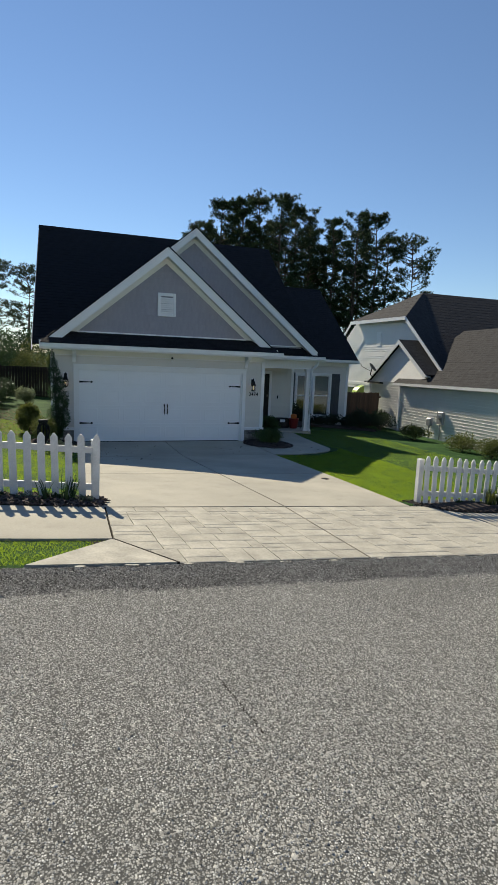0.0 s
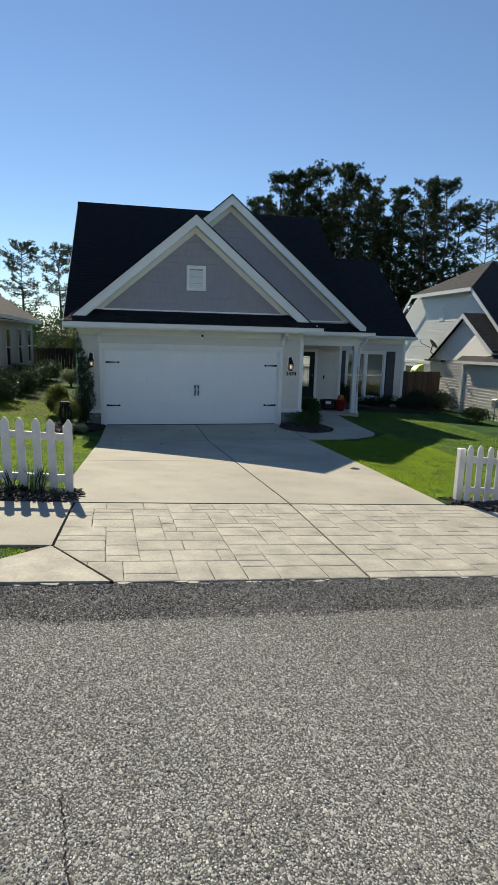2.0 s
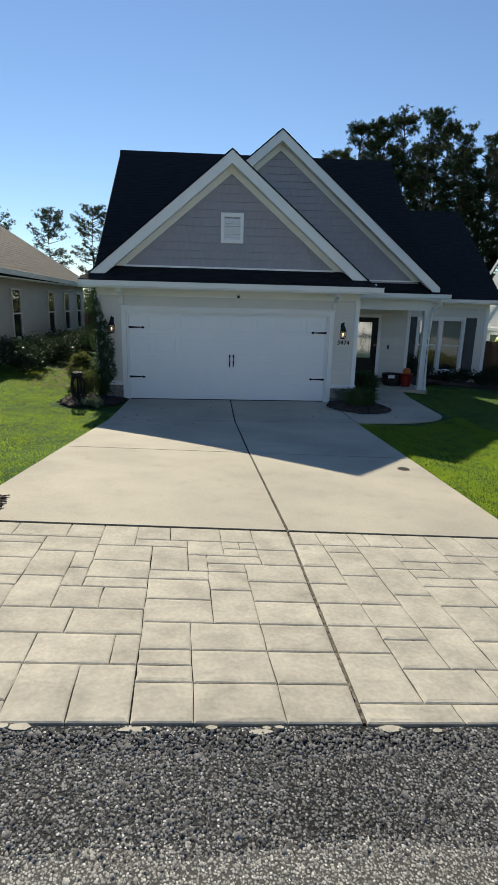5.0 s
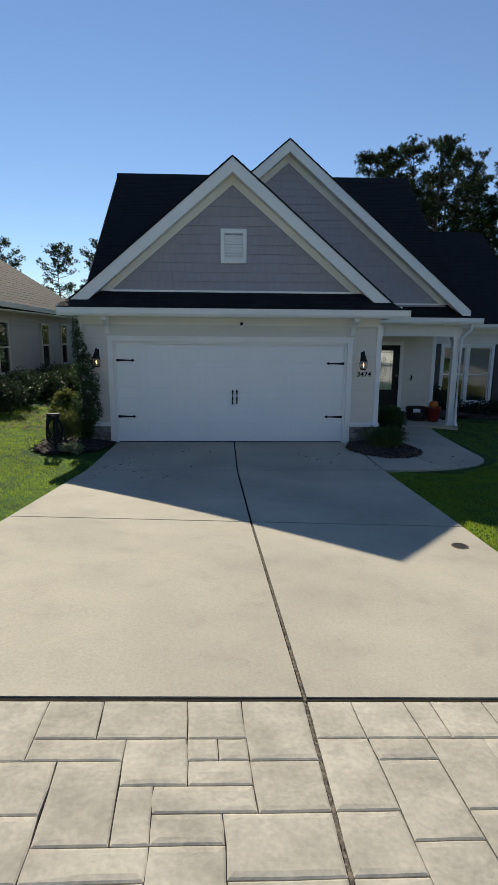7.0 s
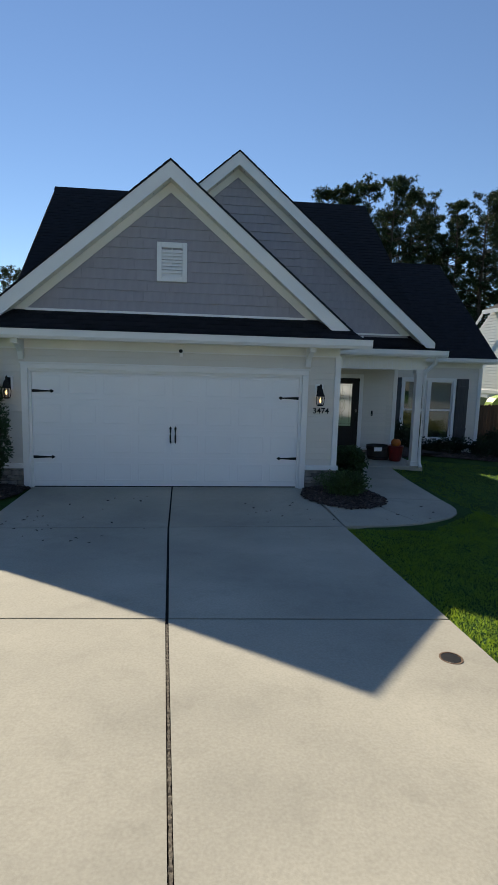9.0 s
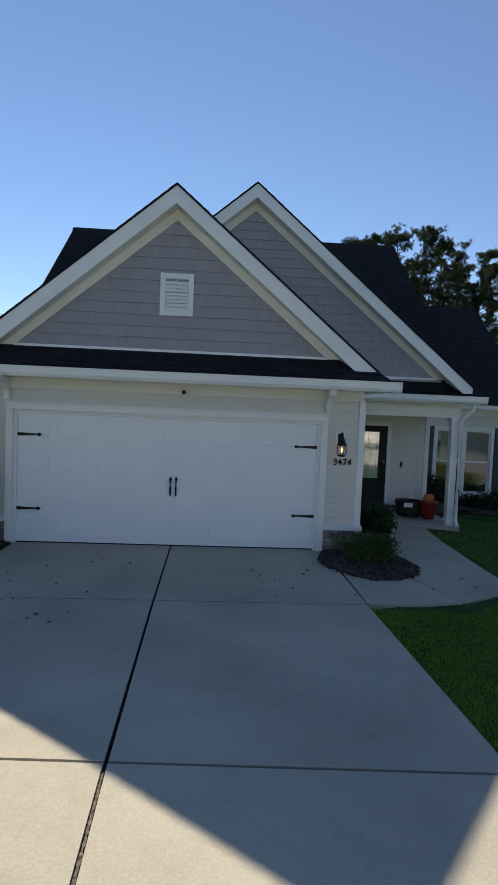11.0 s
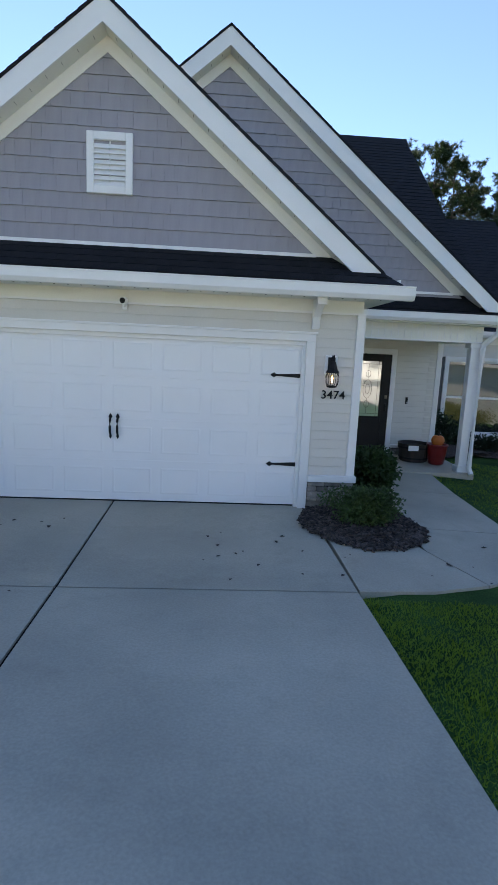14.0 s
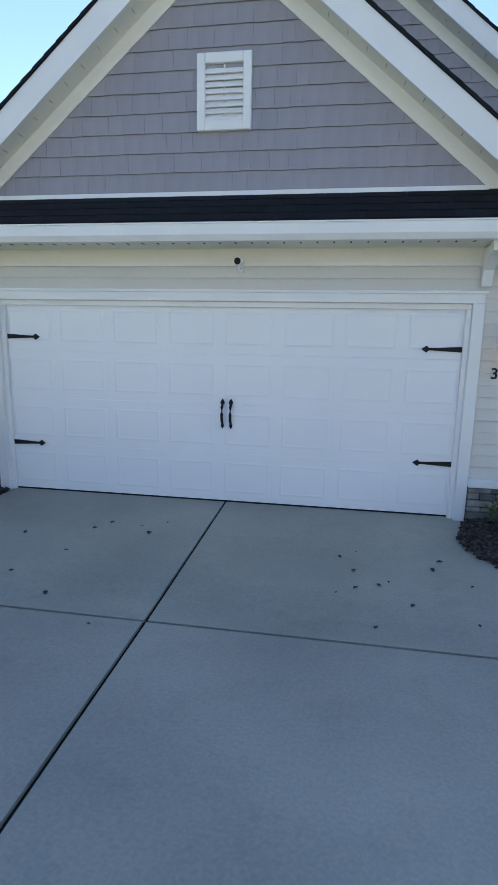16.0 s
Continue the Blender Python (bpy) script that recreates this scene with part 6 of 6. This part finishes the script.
tip = foot + np.column_stack([gr.normal(0, 0.014, n), gr.normal(0, 0.014, n), h])
tagged(new("grass", soup("grass", np.stack([foot - across, foot + across, tip], 1).reshape(-1, 3), np.arange(n * 3).reshape(-1, 3), M_BLADE)), "short green grass blades on the lawns", "grass", kind="stuff")

# ---- fallen leaves on the drive ----
bm = bmesh.new()
o = [bm.verts.new(p) for p in ((0, 0, 0.002), (0.02, 0.012, 0.010), (0.045, 0.004, 0.004), (0.03, -0.014, 0.008), (0.012, -0.012, 0.003))]
bm.faces.new(o)
k = [bm.verts.new(v.co + Vector((0, 0, 0.0025))) for v in o]
bm.faces.new(k[::-1])
for i in range(5):
    bm.faces.new((o[i], o[(i + 1) % 5], k[(i + 1) % 5], k[i]))
bmesh.ops.recalc_face_normals(bm, faces=bm.faces)
LEAF = mesh_of("fallen_leaf", bm, M_MULCH)
rng = random.Random(19)
for i in range(64):
    x, y = (rng.uniform(-2.2, -0.2), rng.uniform(-3.4, -0.7)) if i % 2 else (rng.uniform(1.2, 4.6), rng.uniform(-2.4, -1.0))
    if 2.3 < x < 3.9 and y > -1.6:
        continue
    lf = new("fallen_leaf", LEAF)
    sc = rng.uniform(0.5, 1.5)
    lf.matrix_basis = Matrix.Translation((x, y, zg(x, y) + 0.002)) @ Euler((0, 0, rng.uniform(0, 6.3))).to_matrix().to_4x4() @ Matrix.Diagonal((sc, sc, sc, 1))
    tagged(lf, "small dark dry leaf lying on the concrete", "leaf", "fallen leaves")

# brown litter on the grass below the hedge
lr = np.random.default_rng(21)
n = 1500
x, y = lr.uniform(-5.4, -3.9, n) + lr.normal(0, 0.2, n), lr.uniform(0.6, 7.5, n)
a, s_ = lr.uniform(0, 6.28, n), lr.uniform(0.02, 0.045, n)
c = np.column_stack([x, y, land(x, y) + 0.006])
d = np.column_stack([np.cos(a) * s_, np.sin(a) * s_, lr.uniform(-0.004, 0.012, n)])
e = np.column_stack([-np.sin(a) * s_ * 0.5, np.cos(a) * s_ * 0.5, lr.uniform(0, 0.01, n)])
tri = np.arange(n)[:, None, None] * 4 + np.array([[0, 1, 2], [0, 2, 3]])[None]
tagged(new("leaf_litter", soup("leaf_litter", np.stack([c - d, c - e, c + d, c + e], 1).reshape(-1, 3), tri.reshape(-1, 3), M_LITTER)), "dry brown leaves scattered on the lawn by the hedge", "leaf litter", kind="stuff")

# ---- siding boards, shakes and shingles, one by one ----
laps(gw, -3.06, -2.55, 0.03, 0.445, 2.47, 0.1155)
laps(gw, 2.55, 3.06, 0.03, 0.445, 2.47, 0.1155)
laps(gw, -2.55, 2.55, 0.03, 2.24, 2.473, 0.1155)
laps(ew, 3.13, 5.01, 4.32, 2.14, 2.46, 0.1155)
laps(ew, 5.01, 5.86, 4.32, 0.17, 2.46, 0.1155)
laps(ww, 9.48, 9.84, 7.12, -0.04, 2.40, 0.1155)
laps(ww, 5.96, 6.82, 7.12, -0.04, 2.40, 0.1155)
laps(ww, 6.82, 9.48, 7.12, 2.06, 2.40, 0.1155)
shakes(gable1, 0.02, 0.0, 3.13, 5.17, 0.178, (0.11, 0.15, 0.18, 0.22, 0.27))
shakes(gable2, 1.38, 2.65, 3.08, 6.36, 0.178, (0.13, 0.17, 0.22, 0.28), lambda z: 0.9 if z > 4.3 else 2.2)
bm = bmesh.new()
sl = math.atan2(0.35, 0.52)
vs = [bm.verts.new(q) for q in ((0.002, 0, 0.004), (0.248, 0, 0.004), (0.248, 0.165, 0.003), (0.002, 0.165, 0.003), (0.002, 0, 0.013), (0.248, 0, 0.013), (0.248, 0.165, 0.006), (0.002, 0.165, 0.006))]
for q in ((4, 5, 6, 7), (0, 1, 5, 4), (1, 2, 6, 5), (3, 0, 4, 7)):
    bm.faces.new([vs[j] for j in q])
SHINGLE = mesh_of("shingle", bm, M_ROOF)
for c in range(4):
    u = c * 0.155
    for i in range(27):
        x = -3.36 + i * 0.25 + (0.125 if c % 2 else 0)
        if abs(x + 0.125) > 3.24 - u * 0.55:
            continue
        piece("shingle", SHINGLE, skirt, Matrix.Translation((x, -0.50 + u * math.cos(sl), 2.792 + u * math.sin(sl))) @ Matrix.Rotation(sl, 4, "X"))

# ---- coarse stones standing proud of the street's binder ----
def aggregate(name, x0, x1, y0, y1, spacing, size, height, soft, material, label, seed):
    rg = np.random.default_rng(seed)
    nx, ny = int((x1 - x0) / spacing), int((y1 - y0) / spacing)
    u, v = np.meshgrid(np.arange(nx), np.arange(ny))
    x = x0 + (u.ravel() + rg.uniform(-0.1, 1.1, nx * ny)) * spacing
    y = y0 + (v.ravel() + rg.uniform(-0.1, 1.1, nx * ny)) * spacing
    ok = rg.random(nx * ny) < np.minimum(1, np.minimum(np.minimum(x - x0, x1 - x) / 1.2, np.minimum((y - y0 + 0.01) / max(soft, (y1 - y0) * 0.18), (y1 - y) / soft))) * 0.93
    x, y = x[ok], y[ok]
    n = len(x)
    r = size * np.exp(rg.normal(0, 0.30, n))
    ang = rg.uniform(0, 6.28, n)[:, None] + np.arange(5) * math.tau / 5 + rg.uniform(-0.35, 0.35, (n, 5))
    rr = r[:, None] * rg.uniform(0.75, 1.2, (n, 5))
    y = y + SKEW * x
    away = np.abs(x - np.interp(-y, CRACK_Y, CRACK_X)) > 0.011
    away |= (y > -CRACK_Y[0]) | (y < -CRACK_Y[-1])
    x, y, r, ang, rr = x[away], y[away], r[away], ang[away], rr[away]
    n = len(x)
    z = land(x, y) + 0.001
    ring = np.stack([x[:, None] + rr * np.cos(ang), y[:, None] + rr * np.sin(ang), np.repeat(z[:, None] - 0.0025, 5, 1)], 2)
    top = np.stack([x + r * rg.normal(0, 0.3, n), y + r * rg.normal(0, 0.3, n), z + r * height * rg.uniform(0.5, 1.4, n)], 1)[:, None, :]
    k = np.arange(5)
    tris = np.arange(n)[:, None, None] * 6 + np.stack([k, (k + 1) % 5, np.full(5, 5)], 1)[None]
    tagged(new(name, soup(name, np.concatenate([ring, top], 1).reshape(-1, 3), tris.reshape(-1, 3), material)), label, "asphalt stones", kind="stuff")


CRACK_Y, CRACK_X = (13.222, 13.371, 13.512, 13.688), (-1.767, -1.735, -1.707, -1.675)
bm = bmesh.new()
rng = random.Random(1)
line = []
for i in range(40):
    y = -CRACK_Y[0] - (CRACK_Y[-1] - CRACK_Y[0]) * i / 39
    x = float(np.interp(-y, CRACK_Y, CRACK_X)) + rng.gauss(0, 0.006)
    w = 0.0045 * rng.uniform(0.1, 1.0)
    line.append((bm.verts.new((x - w, y, zg(x, y) + 0.002)), bm.verts.new((x + w, y, zg(x, y) + 0.002))))
for a, b in zip(line, line[1:]):
    bm.faces.new((a[0], a[1], b[1], b[0]))
part("crack", bm, M_JOINT, road, "thin dark crack")
aggregate("edge_stones", -5.6, 5.0, -11.86, -11.255, 0.0124, 0.0076, 0.8, 0.05, M_CHIP_D, "coarse dark angular stones bound in the edge strip", 3)
aggregate("road_stones", -4.9, 3.8, -14.7, -11.74, 0.0116, 0.0064, 0.6, 0.05, M_CHIP, "pale worn stones set in the grey asphalt", 4)
